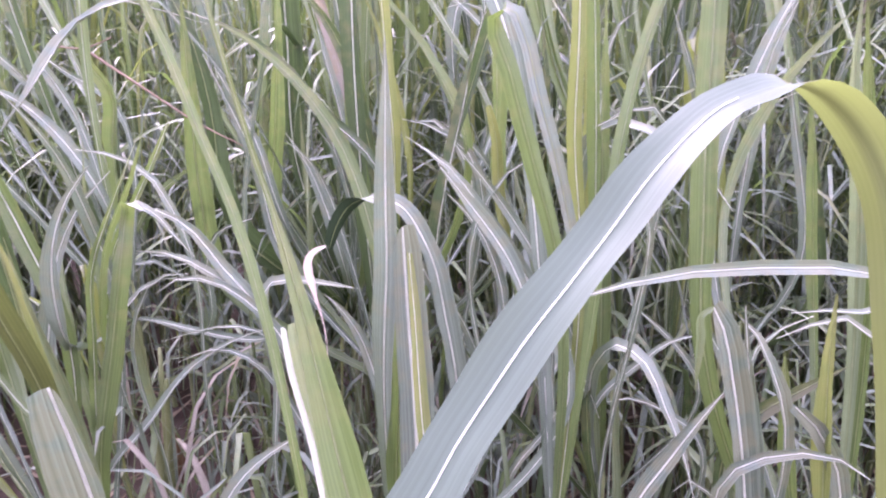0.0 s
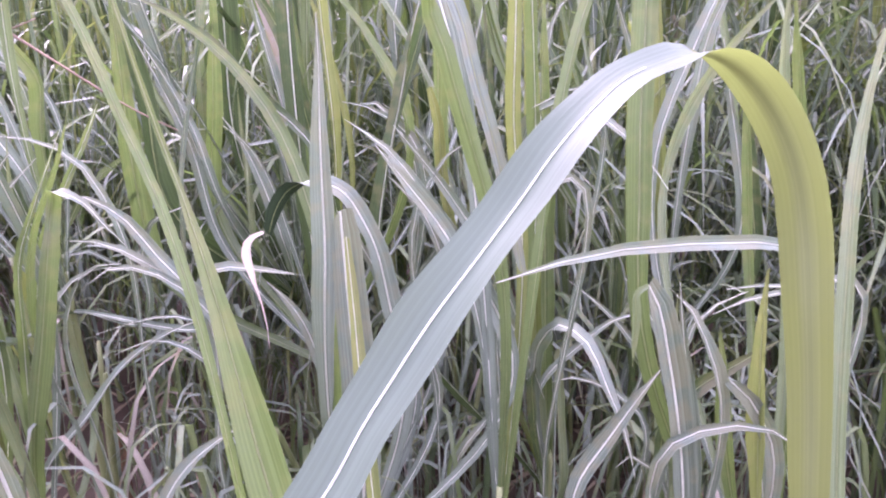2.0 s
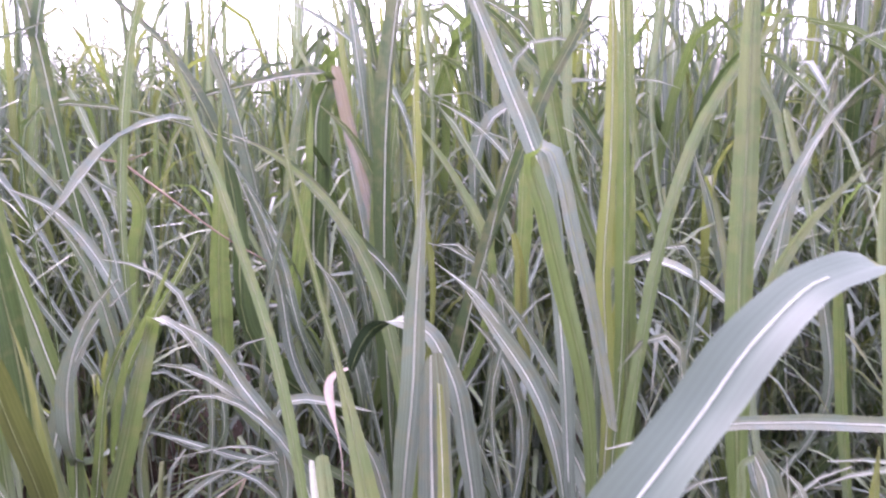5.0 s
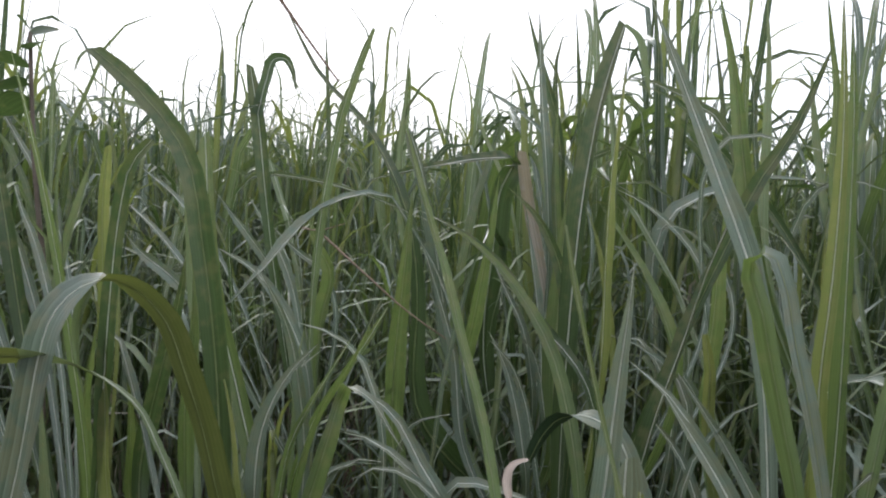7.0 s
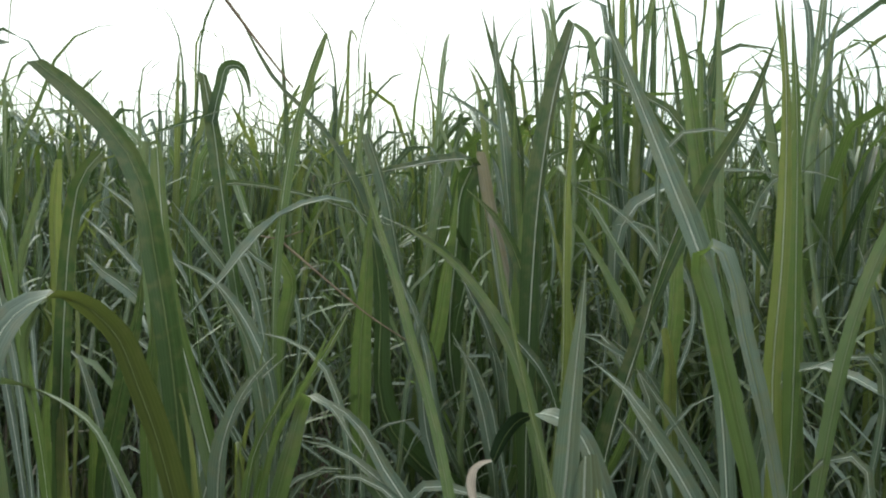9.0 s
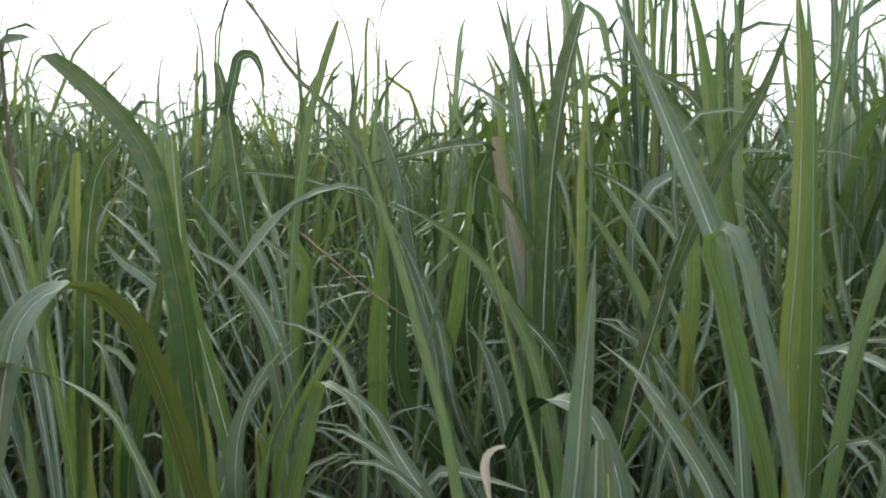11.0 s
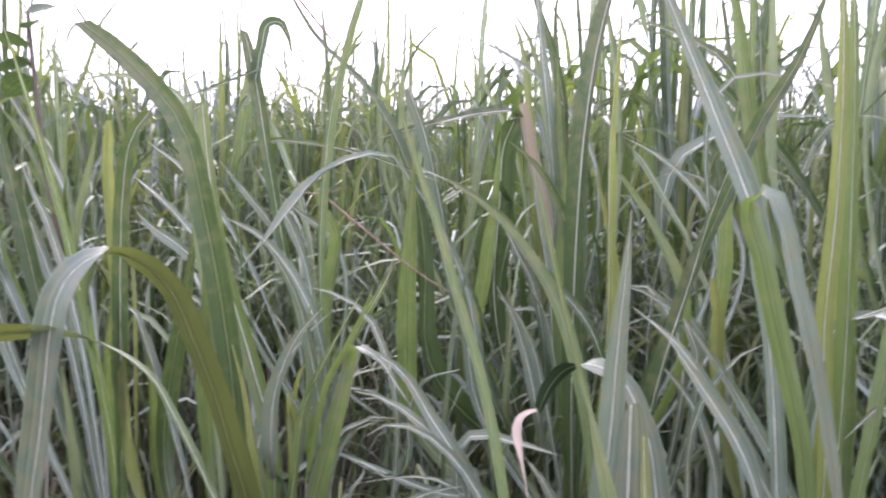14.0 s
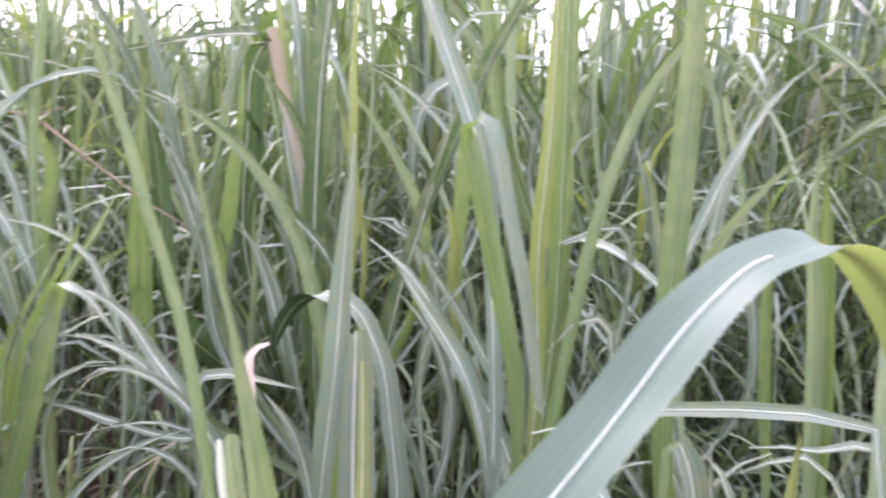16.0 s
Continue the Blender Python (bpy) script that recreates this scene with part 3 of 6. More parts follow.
bush(-4.85, 2.25, 1.9, (1.05, 0.9, 1.35), 8200, 0.046, 41, "bush", "dense shrub with rounded green leaves beside the field")
bush(-6.7, 3.5, 2.2, (1.1, 1.0, 1.3), 3600, 0.056, 42, "bush", "taller shrub with rounded leaves at the field's end")
for k in range(9):
    bush(-34 + 5.2 * k + 2 * math.sin(3 * k), 38 + 3 * math.sin(2.1 * k), 2.1 + 0.5 * math.sin(1.3 * k), (2.6, 1.5, 1.0), 900, 0.16, 50 + k, "tree", "distant hazy tree beyond the cane field")


def oval_leaf(length, width):
    """A rounded leaf with a pointed tip, cupped along its midrib, on a short stalk."""
    verts, faces, rows = [], [], 8
    for i in range(rows + 1):
        t = i / rows
        half = 0.5 * width * math.sin(math.pi * min(t * 1.02, 1.0)) ** 0.7 * (1 - 0.25 * t) + 0.0015
        for u in (-1, -0.5, 0, 0.5, 1):
            verts.append((u * half, t * length, 0.22 * half * u * u - 0.18 * length * t * t))
    for i in range(rows):
        for k in range(4):
            faces.append((i * 5 + k, i * 5 + k + 1, i * 5 + k + 6, i * 5 + k + 5))
    uvs = [(0.5 + 0.5 * (j % 5 - 2) / 2, (j // 5) / rows) for j in range(len(verts))]
    return mesh_of("leaf", verts, faces, BLADES["dark"], uvs)


def sapling(x, y, tall):
    """A slender stem that stands up between the canes, with a few large rounded leaves at its top."""
    root = tagged(new("sapling"), "slender shrub stem with large rounded leaves between the canes", "shrub")
    root.location = (x, y, 0)
    part("stem", tube_mesh([(0.06, 0.05, -0.03), (0.10, 0.04, tall * 0.5), (0.04, 0.0, tall * 0.8), (0.0, 0.0, tall)], 0.013, BARK, 8), root)
    for z, a, tilt, length, wide in ((tall, 70, 35, 0.10, 0.085), (tall - 0.05, -15, 20, 0.12, 0.10), (tall - 0.10, 190, 15, 0.13, 0.105), (tall - 0.17, 250, -10, 0.14, 0.11), (tall - 0.21, 165, -20, 0.15, 0.12), (tall + 0.01, 200, 55, 0.09, 0.07)):
        blade = part("leaf", oval_leaf(length, wide), root, "large rounded leaf")
        blade.matrix_basis = pose(0.03 * (tall - z), 0, z - 0.01, 0, 0, a - 90) @ pose(0, 0, 0, tilt, 25, 0)
    return root


sapling(-2.15, 2.17, 2.03)


# ---- the canes at the field's edge ----
plants['left_clump'] = hero_plant(-0.721, 1.450, 0.35)
plants['front_mid'] = hero_plant(-0.087, 1.150, 0.30)
plants['tall_mid'] = hero_plant(-0.096, 1.420, 0.40)
plants['tall_right'] = hero_plant(0.313, 1.650, 0.45)
plants['nearest'] = hero_plant(0.088, 0.520, 0.70)
plants['arched_left'] = hero_plant(-0.764, 1.400, 0.45)
plants['far_left'] = hero_plant(-1.196, 1.550, 0.45)
plants['right_low'] = hero_plant(0.441, 1.120, 0.40)
plants['right_edge'] = hero_plant(0.632, 1.250, 0.45)
plants['dark_mid'] = hero_plant(-0.169, 1.750, 0.70)
plants['pale_mid'] = hero_plant(-0.342, 2.150, 0.70)
plants['upper_left'] = hero_plant(-0.815, 1.850, 0.80)
plants['folded_right'] = hero_plant(0.202, 1.320, 0.60)
plants['back_right'] = hero_plant(0.628, 2.000, 0.60)
leaf(plants['left_clump'], [(-0.721, 1.450, 0.350), (-0.816, 1.500, 0.790), (-0.798, 1.525, 0.942), (-0.767, 1.550, 1.077), (-0.726, 1.575, 1.157), (-0.664, 1.600, 1.222)], 0.037, 'silver', face=(0.2, -0.9, 0.5), sheath=0.41)
leaf(plants['left_clump'], [(-0.721, 1.450, 0.350), (-0.731, 1.500, 0.649), (-0.696, 1.500, 0.906), (-0.674, 1.500, 1.047), (-0.614, 1.500, 1.170), (-0.544, 1.500, 1.295)], 0.019, 'green', face=(0.14, -0.99, 0.05), twist=-0.10, sheath=0.26)
leaf(plants['left_clump'], [(-0.721, 1.450, 0.350), (-0.612, 1.350, 0.774), (-0.566, 1.367, 0.968), (-0.534, 1.383, 1.119), (-0.526, 1.400, 1.179), (-0.471, 1.345, 1.215), (-0.438, 1.340, 1.200), (-0.407, 1.335, 1.164), (-0.376, 1.330, 1.132)], 0.036, 'green', face=(0.0, 0.9, 0.2), kind2='silver', face2=(0.4, -0.6, 0.7), sheath=0.35, joint=0.84, width2=0.034)
leaf(plants['front_mid'], [(-0.087, 1.150, 0.300), (-0.256, 1.450, 0.835), (-0.286, 1.440, 0.942), (-0.333, 1.430, 1.011), (-0.391, 1.420, 1.056), (-0.447, 1.410, 1.068), (-0.493, 1.400, 1.041)], 0.024, 'silver', face=(0.2, -0.6, 0.7), sheath=0.53)
leaf(plants['left_clump'], [(-0.721, 1.450, 0.350), (-0.724, 1.500, 0.581), (-0.599, 1.500, 0.733), (-0.499, 1.500, 0.850), (-0.399, 1.500, 0.912), (-0.317, 1.500, 0.941)], 0.021, 'silver', face=(0.0, -0.6, 0.8), sheath=0.25)
leaf(plants['left_clump'], [(-0.636, 1.560, 0.000), (-0.634, 1.530, 0.573), (-0.628, 1.500, 0.955), (-0.599, 1.500, 0.991), (-0.554, 1.500, 1.026), (-0.490, 1.500, 1.038)], 0.023, 'silver', face=(-0.3, -0.5, 0.8), shoot=True, sheath=0.72)
leaf(plants['left_clump'], [(-0.721, 1.450, 0.350), (-0.600, 1.300, 0.760), (-0.623, 1.300, 0.913), (-0.660, 1.300, 1.057), (-0.679, 1.300, 1.173)], 0.025, 'pale', face=(0.05, -1.00, 0.03), twist=-0.10, sheath=0.44)
leaf(plants['left_clump'], [(-0.721, 1.450, 0.350), (-0.621, 1.250, 0.960), (-0.634, 1.250, 1.058), (-0.644, 1.250, 1.142), (-0.663, 1.250, 1.223)], 0.024, 'yellow', face=(0.99, -0.16, 0.36), twist=0.27, sheath=0.60)
leaf(plants['left_clump'], [(-0.721, 1.450, 0.350), (-0.727, 1.500, 0.702), (-0.787, 1.567, 0.874), (-0.832, 1.633, 1.001), (-0.857, 1.700, 1.108)], 0.025, 'green', face=(0.15, -0.99, 0.24), twist=-0.22, sheath=0.37)
leaf(plants['left_clump'], [(-0.273, 0.910, 0.000), (-0.273, 0.880, 0.616), (-0.275, 0.850, 1.027), (-0.286, 0.850, 1.097), (-0.298, 0.850, 1.155)], 0.063, 'silver', cut=0.9, shoot=True, face=(0.08, -1.00, 0.05), twist=-0.29, sheath=0.75)
leaf(plants['tall_mid'], [(-0.096, 1.420, 0.400), (-0.025, 1.300, 0.721), (-0.024, 1.300, 0.891), (-0.028, 1.300, 1.048), (-0.030, 1.300, 1.191)], 0.060, 'silver', cut=0.75, face=(0.39, -0.92, 0.33), twist=0.35, sheath=0.36)
leaf(plants['tall_mid'], [(-0.096, 1.420, 0.400), (-0.068, 1.330, 0.731), (-0.055, 1.330, 0.894), (-0.053, 1.330, 1.045), (-0.059, 1.330, 1.175)], 0.052, 'green', cut=0.7, face=(0.76, -0.65, 0.04), twist=0.11, sheath=0.37)
leaf(plants['tall_mid'], [(-0.096, 1.420, 0.400), (0.024, 1.500, 0.781), (0.007, 1.500, 0.955), (-0.027, 1.500, 1.107), (-0.072, 1.500, 1.177), (-0.122, 1.500, 1.190), (-0.158, 1.500, 1.177), (-0.184, 1.500, 1.143), (-0.203, 1.500, 1.095)], 0.041, 'silver', face=(0.4, -0.7, 0.6), kind2='black', cut=0.5, face2=(-0.5, 0.7, 0.4), sheath=0.34, joint=0.87, width2=0.052)
leaf(plants['tall_mid'], [(-0.096, 1.420, 0.400), (0.217, 1.400, 0.944), (0.174, 1.425, 1.030), (0.094, 1.450, 1.157), (0.020, 1.475, 1.250), (-0.052, 1.500, 1.296)], 0.030, 'silver', face=(-0.3, -0.7, 0.6), sheath=0.49)
leaf(plants['tall_mid'], [(-0.351, 1.660, 0.000), (-0.348, 1.630, 0.599), (-0.334, 1.600, 0.999), (-0.264, 1.600, 0.993), (-0.173, 1.600, 0.980)], 0.024, 'silver', face=(0, -0.6, 0.8), shoot=True, sheath=0.73)
leaf(plants['tall_mid'], [(-0.096, 1.420, 0.400), (0.037, 1.600, 0.751), (0.006, 1.600, 0.889), (-0.051, 1.600, 1.031), (-0.098, 1.600, 1.111)], 0.029, 'silver', face=(0.07, -1.00, 0.04), twist=0.43, sheath=0.44)
leaf(plants['tall_right'], [(0.313, 1.650, 0.450), (0.284, 1.650, 0.810), (0.277, 1.633, 1.124), (0.271, 1.617, 1.318), (0.263, 1.600, 1.564)], 0.031, 'yellow', face=(0.52, -0.85, 0.25), twist=-0.20, sheath=0.27)
leaf(plants['tall_right'], [(0.313, 1.650, 0.450), (0.300, 1.620, 0.824), (0.295, 1.620, 1.106), (0.288, 1.620, 1.317), (0.287, 1.620, 1.583)], 0.035, 'green', face=(0.57, -0.82, 0.26), twist=0.38, sheath=0.28)
leaf(plants['tall_right'], [(0.313, 1.650, 0.450), (0.270, 1.680, 0.846), (0.268, 1.680, 1.089), (0.264, 1.680, 1.311), (0.255, 1.680, 1.552)], 0.024, 'yellow', face=(0.50, -0.86, 0.23), twist=-0.09, sheath=0.31)
leaf(plants['tall_right'], [(0.313, 1.650, 0.450), (0.246, 1.600, 1.188), (0.263, 1.540, 1.283), (0.300, 1.480, 1.315), (0.353, 1.420, 1.305), (0.407, 1.360, 1.265), (0.441, 1.300, 1.214)], 0.026, 'silver', face=(0.1, -0.7, 0.7), sheath=0.53)
leaf(plants['tall_right'], [(0.313, 1.650, 0.450), (0.269, 1.500, 0.824), (0.273, 1.450, 0.901), (0.306, 1.400, 0.961), (0.340, 1.350, 0.956), (0.370, 1.300, 0.895), (0.389, 1.250, 0.849), (0.396, 1.200, 0.807)], 0.028, 'silver', face=(0.2, -0.8, 0.6), sheath=0.40)
leaf(plants['tall_right'], [(0.313, 1.650, 0.450), (0.269, 1.500, 0.742), (0.267, 1.500, 0.813), (0.281, 1.500, 0.871)], 0.022, 'dark', face=(-0.42, -0.91, 0.37), twist=-0.46, sheath=0.61)
leaf(plants['tall_right'], [(0.313, 1.650, 0.450), (-0.022, 1.600, 1.045), (-0.002, 1.600, 1.173), (0.035, 1.600, 1.321), (0.066, 1.600, 1.455), (0.092, 1.600, 1.536)], 0.042, 'dark', face=(-0.72, -0.69, 0.28), twist=-0.22, sheath=0.49)
leaf(plants['tall_right'], [(0.313, 1.650, 0.450), (0.094, 1.750, 1.172), (0.091, 1.750, 1.250), (0.075, 1.750, 1.321)], 0.024, 'yellow', cut=0.7, face=(0.01, -1.00, 0.21), twist=-0.16, sheath=0.71)
leaf(plants['tall_right'], [(0.313, 1.650, 0.450), (0.085, 1.800, 1.182), (0.090, 1.800, 1.344), (0.091, 1.800, 1.504), (0.105, 1.800, 1.662)], 0.043, 'green', face=(0.73, -0.68, 0.09), twist=-0.09, sheath=0.53)
leaf(plants['tall_right'], [(0.215, 1.560, 0.000), (0.217, 1.530, 0.555), (0.223, 1.500, 0.926), (0.256, 1.500, 0.859), (0.289, 1.500, 0.766)], 0.024, 'silver', shoot=True, face=(-0.54, -0.84, 0.28), twist=-0.22, sheath=0.72)
leaf(plants['tall_right'], [(0.118, 1.560, 0.000), (0.121, 1.530, 0.389), (0.131, 1.500, 0.649), (0.185, 1.500, 0.726), (0.226, 1.500, 0.794), (0.257, 1.500, 0.807)], 0.016, 'silver', face=(0, -0.6, 0.8), shoot=True, sheath=0.65)
leaf(plants['arched_left'], [(-0.764, 1.400, 0.450), (-0.720, 1.450, 0.991), (-0.783, 1.475, 1.131), (-0.873, 1.500, 1.344), (-0.914, 1.525, 1.480), (-0.952, 1.550, 1.645)], 0.037, 'green', cut=0.75, face=(0.36, -0.93, 0.34), twist=-0.18, sheath=0.37)
leaf(plants['arched_left'], [(-0.764, 1.400, 0.450), (-0.761, 1.400, 0.979), (-0.773, 1.380, 1.216), (-0.798, 1.360, 1.413), (-0.837, 1.340, 1.592), (-0.932, 1.320, 1.701), (-1.015, 1.300, 1.766)], 0.044, 'dark', cut=0.75, face=(0.67, -0.74, 0.41), twist=-0.40, sheath=0.32)
leaf(plants['arched_left'], [(-1.015, 1.300, 1.766), (-1.036, 1.300, 1.754), (-1.056, 1.300, 1.723)], 0.008, 'pale')
leaf(plants['arched_left'], [(-0.764, 1.400, 0.450), (-1.032, 1.650, 1.319), (-1.048, 1.650, 1.448), (-1.058, 1.650, 1.577), (-1.057, 1.650, 1.664)], 0.031, 'pale', cut=0.8, face=(-0.12, -0.99, 0.10), twist=0.27, sheath=0.62)
leaf(plants['arched_left'], [(-1.795, 2.060, 0.000), (-1.792, 2.030, 1.026), (-1.780, 2.000, 1.709), (-1.720, 2.000, 1.804), (-1.667, 2.000, 1.930), (-1.564, 2.000, 2.015), (-1.410, 2.000, 2.027)], 0.012, 'pale', shoot=True, face=(0.83, -0.55, 0.11), twist=-0.17, sheath=0.65)
leaf(plants['arched_left'], [(-0.764, 1.400, 0.450), (-1.109, 1.500, 0.856), (-1.132, 1.500, 1.075), (-1.153, 1.500, 1.245), (-1.186, 1.500, 1.297)], 0.033, 'yellow', face=(0.18, -0.98, 0.21), twist=-0.46, sheath=0.46)
leaf(plants['arched_left'], [(-0.764, 1.400, 0.450), (-0.992, 1.600, 0.893), (-1.002, 1.600, 1.072), (-0.991, 1.600, 1.251), (-1.005, 1.600, 1.363)], 0.038, 'green', face=(0.84, -0.55, 0.40), twist=0.45, sheath=0.45)
leaf(plants['arched_left'], [(-0.764, 1.400, 0.450), (-1.198, 1.700, 0.824), (-1.147, 1.700, 1.112), (-1.108, 1.700, 1.281), (-1.098, 1.700, 1.391)], 0.048, 'dark', face=(0.88, -0.47, 0.43), twist=-0.48, sheath=0.45)
leaf(plants['far_left'], [(-1.196, 1.550, 0.450), (-1.213, 1.550, 0.834), (-1.257, 1.525, 1.164), (-1.327, 1.500, 1.497), (-1.369, 1.475, 1.692), (-1.401, 1.450, 1.838)], 0.022, 'green', face=(0.45, -0.89, 0.43), twist=0.28, sheath=0.23)
leaf(plants['far_left'], [(-1.196, 1.550, 0.450), (-1.137, 1.500, 1.050), (-1.131, 1.500, 1.310), (-1.119, 1.500, 1.463), (-1.092, 1.500, 1.576), (-1.044, 1.500, 1.625)], 0.033, 'dark', cut=0.9, face=(0.57, -0.82, 0.42), twist=0.12, sheath=0.43)
leaf(plants['far_left'], [(-1.196, 1.550, 0.450), (-1.194, 1.550, 1.112), (-1.202, 1.550, 1.327), (-1.213, 1.550, 1.486), (-1.206, 1.550, 1.612)], 0.028, 'yellow', cut=0.8, face=(0.97, -0.24, 0.13), twist=-0.31, sheath=0.48)
leaf(plants['far_left'], [(-1.196, 1.550, 0.450), (-1.587, 1.700, 1.101), (-1.670, 1.700, 1.413), (-1.734, 1.700, 1.650), (-1.753, 1.700, 1.855)], 0.042, 'dark', face=(0.70, -0.71, 0.06), twist=-0.12, sheath=0.43)
leaf(plants['far_left'], [(-1.196, 1.550, 0.450), (-1.719, 1.700, 1.186), (-1.787, 1.700, 1.295), (-1.856, 1.700, 1.374), (-1.976, 1.700, 1.486), (-2.077, 1.700, 1.553)], 0.036, 'silver', face=(0.99, 0.16, 0.15), twist=-0.49, sheath=0.54)
leaf(plants['far_left'], [(-1.196, 1.550, 0.450), (-1.641, 1.600, 1.113), (-1.704, 1.600, 1.261), (-1.770, 1.600, 1.350), (-1.802, 1.600, 1.411)], 0.027, 'silver', face=(0.13, -0.99, 0.08), twist=0.28, sheath=0.60)
leaf(plants['far_left'], [(-1.804, 1.660, 0.000), (-1.813, 1.630, 0.828), (-1.852, 1.600, 1.380), (-2.046, 1.600, 1.450), (-2.291, 1.600, 1.527), (-2.528, 1.600, 1.612), (-2.793, 1.600, 1.695)], 0.026, 'pale', shoot=True, face=(0.68, -0.73, 0.13), twist=-0.40, sheath=0.50)
leaf(plants['far_left'], [(-1.752, 1.760, 0.000), (-1.760, 1.730, 0.834), (-1.791, 1.700, 1.391), (-1.945, 1.700, 1.498), (-2.112, 1.700, 1.594), (-2.360, 1.700, 1.702)], 0.027, 'silver', face=(0, -0.6, 0.8), shoot=True, sheath=0.58)
leaf(plants['far_left'], [(-1.932, 1.760, 0.000), (-1.932, 1.730, 0.678), (-1.934, 1.700, 1.131), (-1.944, 1.700, 1.279), (-2.011, 1.700, 1.444), (-2.173, 1.700, 1.616)], 0.026, 'silver', shoot=True, face=(0.98, 0.21, 0.19), twist=-0.29, sheath=0.57)
leaf(plants['far_left'], [(-1.752, 1.260, 0.000), (-1.760, 1.230, 0.384), (-1.790, 1.200, 0.641), (-1.941, 1.200, 0.752), (-2.112, 1.200, 0.836), (-2.345, 1.200, 0.886)], 0.027, 'silver', face=(0, -0.6, 0.8), shoot=True, sheath=0.43)
leaf(plants['far_left'], [(-1.196, 1.550, 0.450), (-1.734, 1.800, 1.016), (-1.844, 1.800, 1.271), (-1.903, 1.800, 1.493), (-1.924, 1.800, 1.678)], 0.041, 'green', face=(0.11, -0.99, 0.02), twist=-0.33, sheath=0.46)
leaf(plants['right_low'], [(0.441, 1.120, 0.400), (0.438, 1.120, 0.876), (0.423, 1.120, 0.976), (0.407, 1.120, 1.054), (0.392, 1.120, 1.114), (0.379, 1.120, 1.140)], 0.037, 'silver', face=(0.2, -0.8, 0.5), cut=0.9, sheath=0.54)
leaf(plants['right_low'], [(0.379, 1.120, 1.140), (0.367, 1.120, 1.132), (0.366, 1.120, 1.099), (0.365, 1.120, 1.030)], 0.012, 'pale')
leaf(plants['right_low'], [(0.441, 1.120, 0.400), (0.464, 1.150, 0.856), (0.452, 1.150, 0.959), (0.435, 1.150, 1.056), (0.425, 1.150, 1.132)], 0.018, 'silver', face=(-0.02, -1.00, 0.07), twist=-0.46, sheath=0.53)
leaf(plants['right_low'], [(0.441, 1.120, 0.400), (0.318, 1.200, 0.807), (0.354, 1.200, 0.870), (0.392, 1.200, 0.935), (0.426, 1.200, 0.989)], 0.029, 'silver', face=(-0.3, -0.6, 0.7), sheath=0.57)
leaf(plants['right_low'], [(0.498, 1.260, 0.000), (0.497, 1.230, 0.595), (0.494, 1.200, 0.991), (0.477, 1.200, 1.033), (0.454, 1.200, 1.077), (0.427, 1.200, 1.103)], 0.026, 'silver', face=(0.3, -0.6, 0.7), shoot=True, sheath=0.75)
leaf(plants['right_low'], [(0.439, 1.310, 0.000), (0.438, 1.280, 0.604), (0.433, 1.250, 1.007), (0.406, 1.250, 1.059), (0.376, 1.250, 1.101)], 0.018, 'silver', shoot=True, face=(-0.29, -0.96, 0.11), twist=0.50, sheath=0.77)
leaf(plants['right_low'], [(0.479, 1.360, 0.000), (0.482, 1.330, 0.534), (0.496, 1.300, 0.890), (0.564, 1.300, 0.940), (0.630, 1.300, 0.984)], 0.027, 'dark', face=(0, -0.8, 0.5), shoot=True, sheath=0.72)
leaf(plants['right_edge'], [(0.632, 1.250, 0.450), (0.568, 1.200, 0.844), (0.559, 1.200, 0.951), (0.553, 1.200, 1.051), (0.552, 1.200, 1.130)], 0.029, 'yellow', face=(-0.88, -0.48, 0.24), twist=0.27, sheath=0.50)
leaf(plants['right_edge'], [(0.632, 1.250, 0.450), (0.560, 1.300, 0.784), (0.542, 1.300, 0.930), (0.532, 1.300, 1.004)], 0.026, 'green', face=(-0.49, -0.87, 0.44), twist=-0.02, sheath=0.52)
leaf(plants['right_edge'], [(0.632, 1.250, 0.450), (0.683, 1.400, 1.076), (0.657, 1.400, 1.295), (0.619, 1.400, 1.522)], 0.030, 'green', face=(-0.76, -0.65, 0.18), twist=-0.46, sheath=0.50)
leaf(plants['right_edge'], [(0.632, 1.250, 0.450), (0.665, 1.400, 1.057), (0.646, 1.400, 1.227), (0.622, 1.400, 1.369), (0.616, 1.400, 1.514)], 0.025, 'pale', face=(-0.52, -0.85, 0.11), twist=0.39, sheath=0.49)
leaf(plants['right_edge'], [(0.431, 1.160, 0.000), (0.434, 1.130, 0.568), (0.445, 1.100, 0.947), (0.501, 1.100, 0.957), (0.541, 1.100, 0.949), (0.577, 1.100, 0.923)], 0.017, 'silver', face=(0, -0.85, 0.5), shoot=True, sheath=0.74)
leaf(plants['right_edge'], [(0.578, 1.260, 0.000), (0.577, 1.230, 0.539), (0.571, 1.200, 0.898), (0.544, 1.200, 0.941), (0.518, 1.200, 0.966)], 0.027, 'silver', cut=0.9, shoot=True, face=(0.16, -0.99, 0.22), twist=-0.47, sheath=0.78)
leaf(plants['right_edge'], [(0.689, 1.360, 0.000), (0.686, 1.330, 0.594), (0.674, 1.300, 0.989), (0.613, 1.300, 1.055), (0.568, 1.300, 1.045), (0.519, 1.300, 1.022)], 0.016, 'silver', face=(0, -0.5, 0.9), shoot=True, sheath=0.71)
leaf(plants['right_edge'], [(0.727, 1.410, 0.000), (0.724, 1.380, 0.635), (0.711, 1.350, 1.058), (0.650, 1.350, 1.044), (0.585, 1.350, 1.047), (0.553, 1.350, 1.042)], 0.017, 'silver', face=(0, -0.5, 0.9), shoot=True, sheath=0.74)
